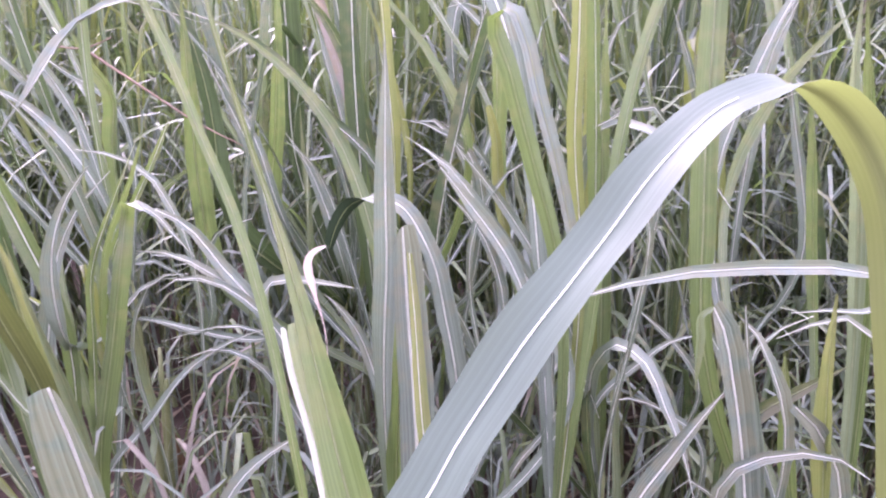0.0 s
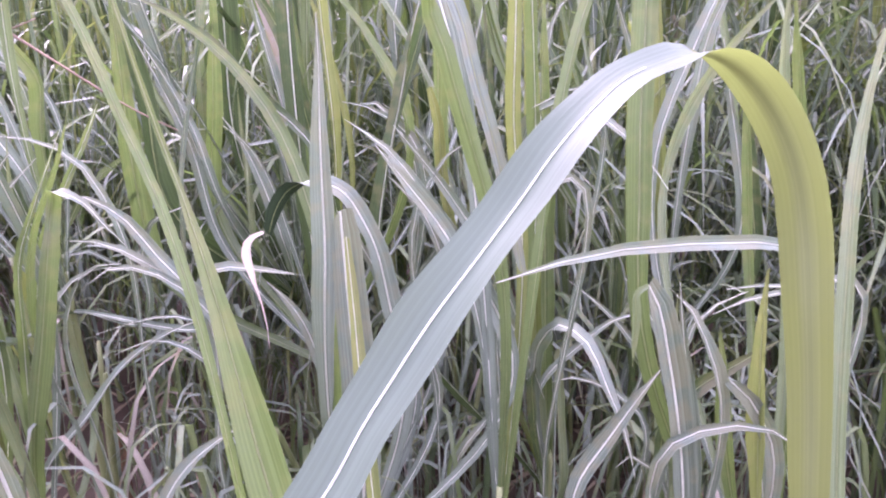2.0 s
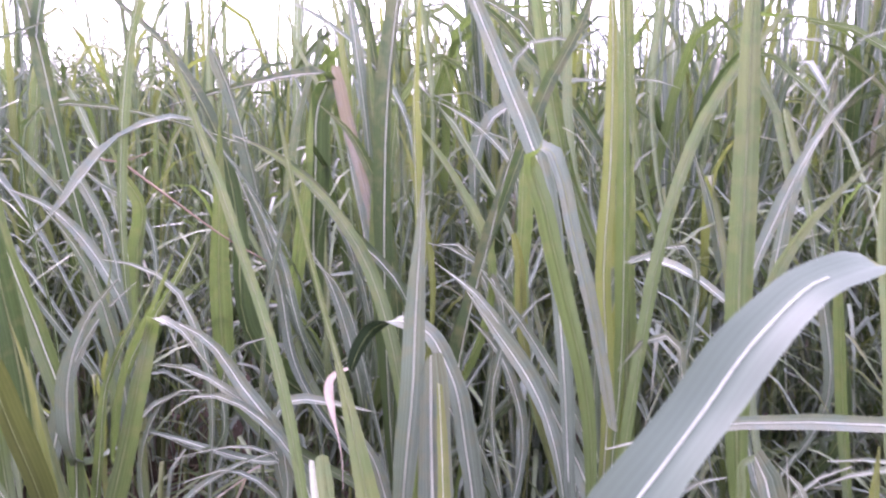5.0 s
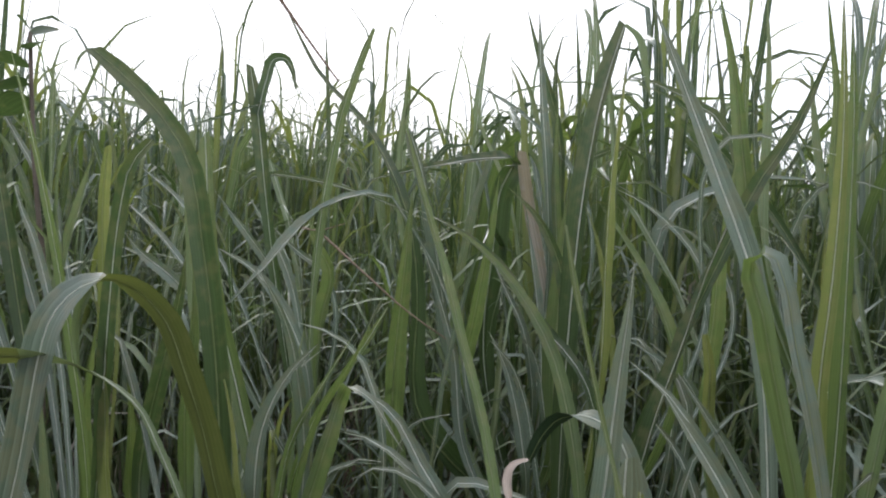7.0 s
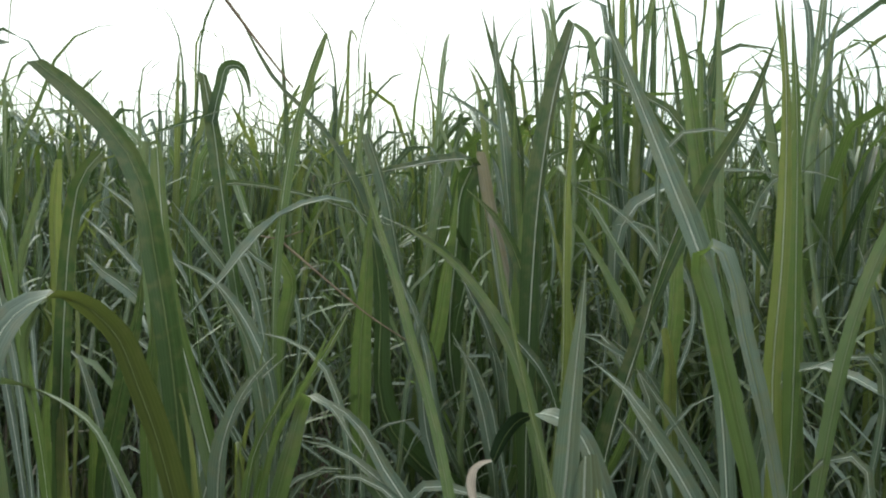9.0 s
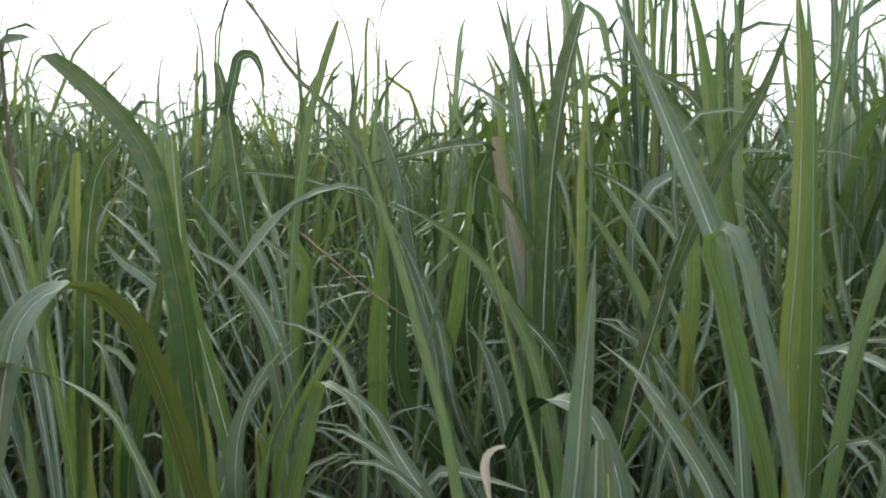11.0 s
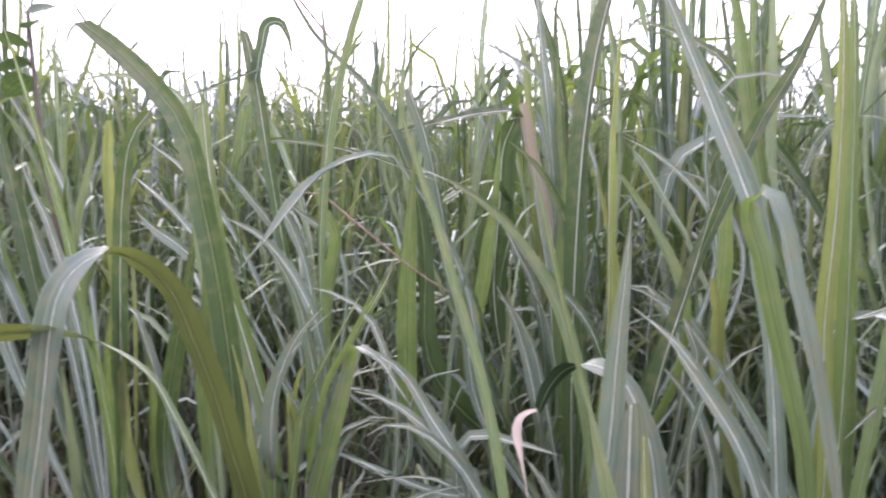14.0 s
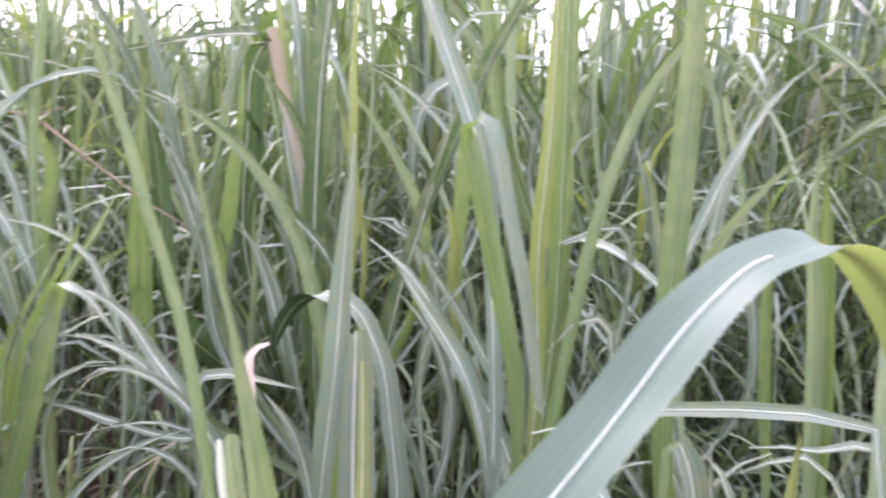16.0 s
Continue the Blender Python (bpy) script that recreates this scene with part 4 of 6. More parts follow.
leaf(plants['right_edge'], [(0.632, 1.250, 0.450), (0.533, 1.700, 1.270), (0.560, 1.700, 1.348), (0.620, 1.700, 1.499), (0.670, 1.700, 1.584), (0.728, 1.700, 1.639)], 0.028, 'silver', face=(-0.70, -0.72, 0.11), twist=-0.29, sheath=0.59)
leaf(plants['right_edge'], [(0.632, 1.250, 0.450), (0.676, 1.600, 1.026), (0.660, 1.600, 1.164), (0.648, 1.600, 1.274), (0.628, 1.600, 1.408)], 0.024, 'green', face=(-0.74, -0.67, 0.39), twist=-0.36, sheath=0.54)
leaf(plants['dark_mid'], [(-0.169, 1.750, 0.700), (-0.175, 1.670, 1.174), (-0.176, 1.670, 1.397), (-0.167, 1.670, 1.618), (-0.147, 1.670, 1.780), (-0.119, 1.670, 1.897)], 0.054, 'dark', cut=0.7, face=(-0.61, -0.79, 0.42), twist=0.07, sheath=0.34)
leaf(plants['dark_mid'], [(-0.119, 1.670, 1.897), (-0.095, 1.670, 1.876), (-0.075, 1.670, 1.813), (-0.059, 1.670, 1.750)], 0.015, 'pale')
leaf(plants['dark_mid'], [(-0.169, 1.750, 0.700), (-0.113, 1.700, 1.244), (-0.121, 1.700, 1.456), (-0.124, 1.700, 1.600), (-0.117, 1.700, 1.765), (-0.110, 1.700, 1.873)], 0.030, 'yellow', face=(0.81, -0.58, 0.18), twist=0.40, sheath=0.40)
leaf(plants['dark_mid'], [(-0.169, 1.750, 0.700), (-0.096, 1.750, 1.261), (-0.124, 1.750, 1.397), (-0.155, 1.750, 1.510), (-0.182, 1.750, 1.566)], 0.015, 'yellow', face=(0.35, -0.94, 0.36), twist=0.24, sheath=0.54)
leaf(plants['dark_mid'], [(-0.169, 1.750, 0.700), (-0.190, 1.800, 1.266), (-0.233, 1.800, 1.444), (-0.282, 1.800, 1.526), (-0.349, 1.800, 1.583)], 0.030, 'dark', face=(0.15, -0.99, 0.04), twist=-0.29, sheath=0.52)
leaf(plants['dark_mid'], [(-0.169, 1.750, 0.700), (0.016, 1.750, 1.297), (-0.036, 1.750, 1.405), (-0.085, 1.750, 1.480), (-0.148, 1.750, 1.562)], 0.032, 'green', face=(0.63, -0.77, 0.40), twist=0.42, sheath=0.57)
leaf(plants['dark_mid'], [(-0.169, 1.750, 0.700), (0.098, 1.650, 1.506), (0.136, 1.650, 1.610), (0.184, 1.650, 1.701), (0.237, 1.650, 1.862)], 0.028, 'dark', face=(-0.37, -0.93, 0.30), twist=0.30, sheath=0.59)
leaf(plants['dark_mid'], [(-0.169, 1.750, 0.700), (-0.150, 1.600, 1.257), (-0.235, 1.625, 1.330), (-0.314, 1.650, 1.420), (-0.408, 1.675, 1.480), (-0.518, 1.700, 1.521)], 0.021, 'dark', face=(0.46, -0.89, 0.37), twist=0.03, sheath=0.47)
leaf(plants['pale_mid'], [(-0.342, 2.150, 0.700), (-0.292, 2.150, 1.203), (-0.345, 2.150, 1.438), (-0.384, 2.150, 1.586), (-0.407, 2.150, 1.699)], 0.032, 'dead', cut=1.0, face=(0.44, -0.90, 0.31), twist=-0.23, sheath=0.42)
leaf(plants['pale_mid'], [(-0.342, 2.150, 0.700), (-0.471, 2.150, 1.181), (-0.463, 2.150, 1.444), (-0.454, 2.150, 1.597), (-0.428, 2.150, 1.666), (-0.490, 2.062, 1.666), (-0.584, 2.025, 1.642), (-0.692, 1.988, 1.611), (-0.776, 1.950, 1.581)], 0.070, 'dark', face=(0.83, -0.55, 0.43), twist=-0.43, face2=(0, -0.6, 0.8), sheath=0.30, joint=0.71, width2=0.045)
leaf(plants['pale_mid'], [(-0.342, 2.150, 0.700), (-0.568, 1.900, 1.067), (-0.586, 1.917, 1.314), (-0.623, 1.933, 1.478), (-0.693, 1.950, 1.616), (-0.777, 1.967, 1.723), (-0.934, 1.983, 1.863), (-1.058, 2.000, 2.048)], 0.087, 'dark', slim=0.85, face=(0.94, -0.35, 0.43), twist=0.17)
leaf(plants['pale_mid'], [(-0.342, 2.150, 0.700), (-0.497, 1.950, 1.179), (-0.538, 1.950, 1.344), (-0.570, 1.950, 1.482), (-0.609, 1.950, 1.620), (-0.651, 1.950, 1.724)], 0.044, 'silver', cut=0.8, face=(-0.45, -0.89, 0.40), twist=-0.37, sheath=0.42)
leaf(plants['pale_mid'], [(-0.342, 2.150, 0.700), (-0.305, 2.100, 1.457), (-0.326, 2.100, 1.644), (-0.357, 2.100, 1.860), (-0.380, 2.100, 2.075)], 0.034, 'silver', face=(0.84, -0.54, 0.30), twist=-0.44, sheath=0.47)
leaf(plants['pale_mid'], [(-0.342, 2.150, 0.700), (-0.299, 2.200, 1.563), (-0.323, 2.200, 1.774), (-0.381, 2.200, 1.939), (-0.440, 2.200, 2.106)], 0.032, 'dark', face=(-0.40, -0.92, 0.29), twist=0.07, sheath=0.51)
leaf(plants['pale_mid'], [(-0.342, 2.150, 0.700), (-0.265, 2.100, 1.213), (-0.281, 2.100, 1.430), (-0.301, 2.100, 1.602), (-0.312, 2.100, 1.846)], 0.030, 'green', face=(0.55, -0.83, 0.42), twist=-0.28, sheath=0.38)
leaf(plants['pale_mid'], [(-0.342, 2.150, 0.700), (-0.233, 1.800, 1.112), (-0.267, 1.800, 1.232), (-0.301, 1.800, 1.277)], 0.022, 'silver', face=(-0.64, -0.77, 0.42), twist=-0.49, sheath=0.64)
leaf(plants['upper_left'], [(-0.815, 1.850, 0.800), (-0.807, 1.800, 1.411), (-0.794, 1.800, 1.560), (-0.773, 1.800, 1.694), (-0.738, 1.800, 1.826), (-0.698, 1.800, 1.932)], 0.027, 'pale', cut=0.7, face=(0.90, -0.43, 0.09), twist=0.17, sheath=0.45)
leaf(plants['upper_left'], [(-1.177, 1.780, 1.686), (-1.064, 1.780, 1.719), (-0.921, 1.780, 1.763)], 0.010, 'dark', face=(0.31, -0.95, 0.40), twist=0.27)
leaf(plants['upper_left'], [(-1.088, 1.960, 0.000), (-1.079, 1.930, 0.949), (-1.044, 1.900, 1.582), (-0.871, 1.900, 1.576), (-0.728, 1.900, 1.548), (-0.561, 1.900, 1.496)], 0.015, 'dark', shoot=True, face=(0.43, -0.90, 0.24), twist=-0.47, sheath=0.65)
leaf(plants['upper_left'], [(-0.815, 1.850, 0.800), (-0.802, 1.750, 1.174), (-0.860, 1.750, 1.268), (-0.942, 1.750, 1.348), (-1.047, 1.750, 1.393)], 0.029, 'silver', face=(0.2, -0.6, 0.7), sheath=0.45)
leaf(plants['upper_left'], [(-0.539, 1.660, 0.000), (-0.541, 1.630, 0.689), (-0.548, 1.600, 1.148), (-0.584, 1.600, 1.213), (-0.650, 1.600, 1.252), (-0.730, 1.600, 1.265)], 0.017, 'silver', face=(0, -0.6, 0.8), shoot=True, sheath=0.71)
leaf(plants['upper_left'], [(-0.809, 1.830, 1.444), (-0.699, 1.830, 1.367), (-0.578, 1.830, 1.285), (-0.456, 1.830, 1.221)], 0.008, 'stick', face=(-0.44, -0.90, 0.27), twist=-0.01)
leaf(plants['upper_left'], [(-0.899, 1.850, 1.459), (-0.836, 1.850, 1.453), (-0.761, 1.850, 1.475)], 0.006, 'stick', face=(0.90, -0.43, 0.27), twist=-0.36)
leaf(plants['upper_left'], [(-0.815, 1.850, 0.800), (-1.014, 2.000, 1.358), (-1.073, 2.000, 1.448), (-1.132, 2.000, 1.522)], 0.027, 'silver', face=(0.31, -0.95, 0.35), twist=0.02, sheath=0.64)
leaf(plants['upper_left'], [(-0.815, 1.850, 0.800), (-0.832, 1.900, 1.233), (-0.816, 1.900, 1.350), (-0.860, 1.900, 1.419), (-0.889, 1.900, 1.489)], 0.045, 'green', face=(-0.38, -0.93, 0.38), twist=0.33, sheath=0.52)
leaf(plants['upper_left'], [(-0.815, 1.850, 0.800), (-1.241, 1.800, 1.318), (-1.314, 1.800, 1.356), (-1.371, 1.800, 1.404)], 0.032, 'silver', face=(-0.02, -1.00, 0.24), twist=-0.12, sheath=0.69)
leaf(plants['upper_left'], [(-0.340, 1.510, 0.000), (-0.343, 1.480, 0.615), (-0.355, 1.450, 1.025), (-0.417, 1.450, 1.066), (-0.474, 1.450, 1.097), (-0.548, 1.450, 1.104)], 0.023, 'silver', face=(0.2, -0.6, 0.7), shoot=True, sheath=0.70)
leaf(plants['folded_right'], [(0.202, 1.320, 0.600), (0.194, 1.320, 1.165), (0.163, 1.320, 1.284), (0.132, 1.320, 1.404), (0.116, 1.320, 1.488), (0.131, 1.313, 1.497), (0.147, 1.307, 1.468), (0.170, 1.300, 1.381), (0.197, 1.293, 1.281), (0.219, 1.287, 1.182), (0.235, 1.280, 1.099)], 0.028, 'green', face=(-0.2, 0.8, 0.3), kind2='silver', cut=0.7, face2=(0.1, -0.9, 0.3), sheath=0.36, joint=0.67, width2=0.023)
leaf(plants['folded_right'], [(0.202, 1.320, 0.600), (0.142, 1.450, 1.356), (0.123, 1.462, 1.457), (0.067, 1.475, 1.595), (0.005, 1.488, 1.738), (-0.065, 1.500, 1.897)], 0.038, 'silver', face=(0.44, -0.90, 0.14), twist=-0.27, sheath=0.48)
leaf(plants['folded_right'], [(0.202, 1.320, 0.600), (0.243, 1.450, 1.128), (0.230, 1.450, 1.281), (0.233, 1.450, 1.468), (0.229, 1.450, 1.660), (0.209, 1.450, 1.898)], 0.025, 'yellow', face=(-0.20, -0.98, 0.43), twist=-0.40, sheath=0.35)
leaf(plants['folded_right'], [(0.202, 1.320, 0.600), (0.270, 1.500, 1.133), (0.267, 1.500, 1.319), (0.260, 1.500, 1.494), (0.249, 1.500, 1.709), (0.230, 1.500, 1.896)], 0.027, 'green', face=(-0.76, -0.65, 0.28), twist=0.39, sheath=0.36)
leaf(plants['folded_right'], [(0.202, 1.320, 0.600), (0.113, 1.400, 1.130), (0.059, 1.400, 1.207), (0.013, 1.400, 1.268)], 0.030, 'silver', face=(0.43, -0.90, 0.03), twist=0.38, sheath=0.65)
leaf(plants['back_right'], [(0.628, 2.000, 0.600), (0.621, 2.000, 0.801), (0.595, 2.000, 1.139), (0.578, 2.000, 1.393), (0.563, 2.000, 1.582)], 0.045, 'yellow', face=(-0.70, -0.71, 0.14), twist=0.34, sheath=0.17)
leaf(plants['back_right'], [(0.628, 2.000, 0.600), (0.175, 2.100, 1.507), (0.133, 2.100, 1.718), (0.099, 2.100, 1.903), (0.051, 2.100, 2.089)], 0.040, 'green', face=(-0.20, -0.98, 0.36), twist=-0.33, sheath=0.54)
leaf(plants['back_right'], [(0.628, 2.000, 0.600), (0.191, 2.100, 1.535), (0.181, 2.100, 1.733), (0.171, 2.100, 1.930), (0.155, 2.100, 2.086)], 0.026, 'pale', face=(0.53, -0.85, 0.08), twist=-0.35, sheath=0.55)
leaf(plants['back_right'], [(-0.005, 2.360, 0.000), (0.000, 2.330, 0.958), (0.024, 2.300, 1.597), (0.140, 2.300, 1.648), (0.273, 2.300, 1.675), (0.379, 2.300, 1.654)], 0.045, 'silver', face=(0, -0.6, 0.8), shoot=True, sheath=0.69)
leaf(plants['back_right'], [(0.628, 2.000, 0.600), (0.196, 2.300, 1.625), (0.091, 2.300, 1.738), (-0.034, 2.300, 1.870), (-0.156, 2.300, 1.914)], 0.027, 'dark', face=(-0.05, -1.00, 0.15), twist=0.04, sheath=0.61)
leaf(plants['back_right'], [(0.628, 2.000, 0.600), (0.639, 1.900, 1.279), (0.656, 1.900, 1.395), (0.704, 1.900, 1.516)], 0.032, 'silver', face=(0.40, -0.92, 0.32), twist=-0.49, sheath=0.63)
leaf(plants['back_right'], [(0.628, 2.000, 0.600), (0.729, 1.800, 1.033), (0.705, 1.800, 1.176), (0.679, 1.800, 1.290), (0.657, 1.800, 1.399)], 0.024, 'silver', face=(-0.62, -0.78, 0.25), twist=-0.01, sheath=0.48)
leaf(plants['dark_mid'], [(-0.169, 1.750, 0.700), (-0.587, 1.850, 0.929), (-0.606, 1.850, 1.137), (-0.599, 1.850, 1.356), (-0.591, 1.850, 1.570)], 0.050, 'green', face=(0.74, -0.68, 0.22), twist=-0.42, sheath=0.37)
leaf(plants['dark_mid'], [(-0.169, 1.750, 0.700), (-0.408, 1.800, 1.002), (-0.450, 1.800, 1.223), (-0.492, 1.800, 1.334), (-0.535, 1.800, 1.435)], 0.024, 'silver', face=(-0.06, -1.00, 0.38), twist=-0.14, sheath=0.39)
leaf(plants['dark_mid'], [(-0.169, 1.750, 0.700), (-0.488, 2.000, 1.031), (-0.458, 2.000, 1.287), (-0.434, 2.000, 1.496), (-0.424, 2.000, 1.620)], 0.043, 'green', face=(0.72, -0.69, 0.44), twist=0.13, sheath=0.40)
leaf(plants['pale_mid'], [(-0.342, 2.150, 0.700), (-0.309, 2.000, 1.160), (-0.337, 2.000, 1.257), (-0.380, 2.000, 1.332), (-0.427, 2.000, 1.419)], 0.022, 'silver', face=(0.55, -0.83, 0.27), twist=-0.19, sheath=0.53)
leaf(plants['pale_mid'], [(-0.342, 2.150, 0.700), (-0.277, 2.000, 1.103), (-0.291, 2.000, 1.243), (-0.319, 2.000, 1.390), (-0.353, 2.000, 1.556)], 0.034, 'silver', face=(0.83, -0.56, 0.21), twist=0.41, sheath=0.41)
leaf(plants['pale_mid'], [(-0.342, 2.150, 0.700), (-0.269, 1.800, 1.003), (-0.299, 1.800, 1.121), (-0.330, 1.800, 1.203), (-0.369, 1.800, 1.265)], 0.025, 'silver', face=(-0.05, -1.00, 0.39), twist=0.29, sheath=0.53)
leaf(plants['pale_mid'], [(-0.342, 2.150, 0.700), (-0.365, 1.900, 0.965), (-0.363, 1.900, 1.098), (-0.365, 1.900, 1.232), (-0.363, 1.900, 1.322)], 0.016, 'pale', face=(0.49, -0.87, 0.20), twist=-0.36, sheath=0.43)
leaf(plants['tall_mid'], [(-0.096, 1.420, 0.400), (0.092, 1.700, 0.986), (0.058, 1.700, 1.072), (0.019, 1.700, 1.125), (-0.026, 1.700, 1.166)], 0.024, 'silver', face=(0.52, -0.86, 0.16), twist=0.16, sheath=0.64)
leaf(plants['tall_mid'], [(0.008, 1.810, 0.000), (0.007, 1.780, 0.753), (-0.000, 1.750, 1.256), (-0.034, 1.750, 1.276), (-0.069, 1.750, 1.290), (-0.110, 1.750, 1.298)], 0.021, 'silver', face=(0, -0.6, 0.8), shoot=True, sheath=0.78)
leaf(plants['front_mid'], [(-0.087, 1.150, 0.300), (-0.281, 1.500, 0.720), (-0.320, 1.500, 0.800), (-0.370, 1.500, 0.865), (-0.436, 1.500, 0.890), (-0.527, 1.500, 0.859)], 0.015, 'silver', face=(0, -0.6, 0.8), sheath=0.54)
leaf(plants['front_mid'], [(-0.087, 1.150, 0.300), (-0.295, 1.500, 0.819), (-0.321, 1.500, 0.902), (-0.368, 1.500, 0.934), (-0.418, 1.500, 0.938), (-0.477, 1.500, 0.927), (-0.555, 1.500, 0.902)], 0.010, 'silver', face=(0, -0.6, 0.8), sheath=0.56)
leaf(plants['left_clump'], [(-0.721, 1.450, 0.350), (-0.713, 1.700, 0.628), (-0.721, 1.700, 0.716), (-0.729, 1.700, 0.850)], 0.030, 'pale', cut=0.7, face=(-0.09, -1.00, 0.04), twist=-0.36, sheath=0.53)
leaf(plants['left_clump'], [(-0.721, 1.450, 0.087), (-0.845, 1.950, 0.207), (-0.836, 1.950, 0.319), (-0.833, 1.950, 0.428)], 0.049, 'rust', cut=0.8, face=(0.88, -0.48, 0.08), twist=0.40, sheath=0.60)
leaf(plants['left_clump'], [(-0.721, 1.450, 0.089), (-0.814, 1.950, 0.209), (-0.809, 1.950, 0.302), (-0.774, 1.950, 0.377), (-0.735, 1.950, 0.360)], 0.013, 'rust', face=(0.30, -0.96, 0.26), twist=-0.15, sheath=0.60)
leaf(plants['front_mid'], [(-0.403, 1.410, 0.000), (-0.401, 1.380, 0.392), (-0.391, 1.350, 0.653), (-0.340, 1.350, 0.722), (-0.288, 1.350, 0.767), (-0.233, 1.350, 0.803)], 0.029, 'silver', face=(-0.2, -0.7, 0.6), shoot=True, sheath=0.64)
leaf(plants['tall_mid'], [(-0.096, 1.420, 0.400), (-0.165, 1.600, 0.822), (-0.180, 1.600, 0.872), (-0.211, 1.600, 0.927), (-0.249, 1.600, 0.969)], 0.025, 'silver', face=(0.44, -0.90, 0.04), twist=-0.10, sheath=0.62)
leaf(plants['dark_mid'], [(-0.169, 1.750, 0.700), (0.202, 2.000, 1.101), (0.197, 2.000, 1.275), (0.188, 2.000, 1.428), (0.178, 2.000, 1.550)], 0.023, 'dark', face=(0.67, -0.74, 0.08), twist=0.15, sheath=0.49)
leaf(plants['tall_right'], [(0.313, 1.650, 0.450), (0.329, 2.100, 1.262), (0.342, 2.100, 1.382), (0.361, 2.100, 1.460), (0.407, 2.100, 1.499)], 0.026, 'silver', face=(-0.39, -0.92, 0.14), twist=-0.48, sheath=0.66)
leaf(plants['back_right'], [(0.628, 2.000, 0.600), (0.567, 2.100, 1.258), (0.546, 2.100, 1.338), (0.520, 2.100, 1.417), (0.489, 2.100, 1.500)], 0.026, 'silver', face=(-0.87, -0.50, 0.43), twist=0.33, sheath=0.62)
leaf(plants['right_edge'], [(0.632, 1.250, 0.450), (0.543, 1.600, 1.286), (0.591, 1.600, 1.372), (0.639, 1.600, 1.431), (0.690, 1.600, 1.483)], 0.024, 'pale', face=(0.21, -0.98, 0.36), twist=0.45, sheath=0.67)
leaf(plants['tall_mid'], [(-0.096, 1.420, 0.400), (0.086, 1.550, 0.780), (0.065, 1.550, 0.852), (0.039, 1.550, 0.923), (0.001, 1.550, 0.997)], 0.027, 'silver', face=(-0.50, -0.87, 0.26), twist=-0.00, sheath=0.55)
leaf(plants['tall_right'], [(0.313, 1.650, 0.450), (0.480, 1.600, 0.815), (0.439, 1.600, 0.874), (0.400, 1.600, 0.914), (0.339, 1.600, 0.966)], 0.014, 'silver', face=(-0.08, -1.00, 0.42), twist=0.26, sheath=0.56)
leaf(plants['tall_right'], [(0.313, 1.650, 0.450), (0.308, 1.550, 0.799), (0.364, 1.550, 0.854), (0.418, 1.550, 0.900), (0.488, 1.550, 0.920)], 0.016, 'silver', face=(0, -0.6, 0.8), sheath=0.53)
leaf(plants['tall_right'], [(0.313, 1.650, 0.376), (0.335, 1.600, 0.496), (0.328, 1.600, 0.671), (0.319, 1.600, 0.816)], 0.026, 'pale', cut=0.9, face=(0.64, -0.77, 0.05), twist=0.15, sheath=0.25)
leaf(plants['tall_right'], [(0.313, 1.650, 0.359), (0.302, 1.620, 0.479), (0.293, 1.620, 0.657), (0.283, 1.620, 0.761)], 0.022, 'pale', cut=0.9, face=(0.20, -0.98, 0.34), twist=0.12, sheath=0.26)
leaf(plants['tall_right'], [(0.468, 1.560, 0.000), (0.466, 1.530, 0.449), (0.454, 1.500, 0.749), (0.396, 1.500, 0.791), (0.339, 1.500, 0.809), (0.303, 1.500, 0.800)], 0.014, 'silver', face=(0, -0.6, 0.8), shoot=True, sheath=0.69)
leaf(plants['right_low'], [(0.447, 1.360, 0.000), (0.445, 1.330, 0.454), (0.439, 1.300, 0.757), (0.407, 1.300, 0.776), (0.387, 1.300, 0.754)], 0.010, 'silver', shoot=True, face=(0.31, -0.95, 0.14), twist=0.43, sheath=0.78)
leaf(plants['right_low'], [(0.441, 1.120, 0.400), (0.464, 1.250, 0.823), (0.455, 1.250, 0.954), (0.451, 1.250, 1.077)], 0.017, 'pale', face=(-0.44, -0.90, 0.27), twist=0.40, sheath=0.54)
leaf(plants['right_low'], [(0.484, 1.360, 0.000), (0.485, 1.330, 0.591), (0.487, 1.300, 0.984), (0.500, 1.300, 1.021), (0.537, 1.300, 1.044), (0.566, 1.300, 1.058)], 0.011, 'silver', face=(0, -0.6, 0.8), shoot=True, sheath=0.76)
leaf(plants['right_edge'], [(0.632, 1.250, 0.450), (0.595, 1.250, 0.791), (0.578, 1.250, 0.867), (0.557, 1.250, 0.921)], 0.015, 'silver', face=(-0.05, -1.00, 0.14), twist=-0.27, sheath=0.61)
leaf(plants['far_left'], [(-1.196, 1.550, 0.450), (-1.653, 1.800, 1.298), (-1.687, 1.800, 1.373), (-1.725, 1.800, 1.433), (-1.770, 1.800, 1.525)], 0.025, 'silver', face=(0.51, -0.86, 0.28), twist=0.50, sheath=0.68)
leaf(plants['upper_left'], [(-0.815, 1.850, 0.800), (-1.304, 2.000, 1.440), (-1.376, 2.000, 1.505), (-1.500, 2.000, 1.584)], 0.025, 'silver', face=(0.98, -0.20, 0.18), twist=-0.10, sheath=0.65)
leaf(plants['upper_left'], [(-0.815, 1.850, 0.800), (-1.387, 2.000, 1.360), (-1.471, 2.000, 1.429), (-1.566, 2.000, 1.489)], 0.021, 'silver', face=(0.95, -0.31, 0.13), twist=-0.09, sheath=0.67)
leaf(plants['upper_left'], [(-0.815, 1.850, 0.800), (-1.005, 1.900, 1.363), (-1.078, 1.900, 1.439), (-1.175, 1.900, 1.534)], 0.025, 'silver', face=(-0.26, -0.97, 0.08), twist=0.04, sheath=0.61)
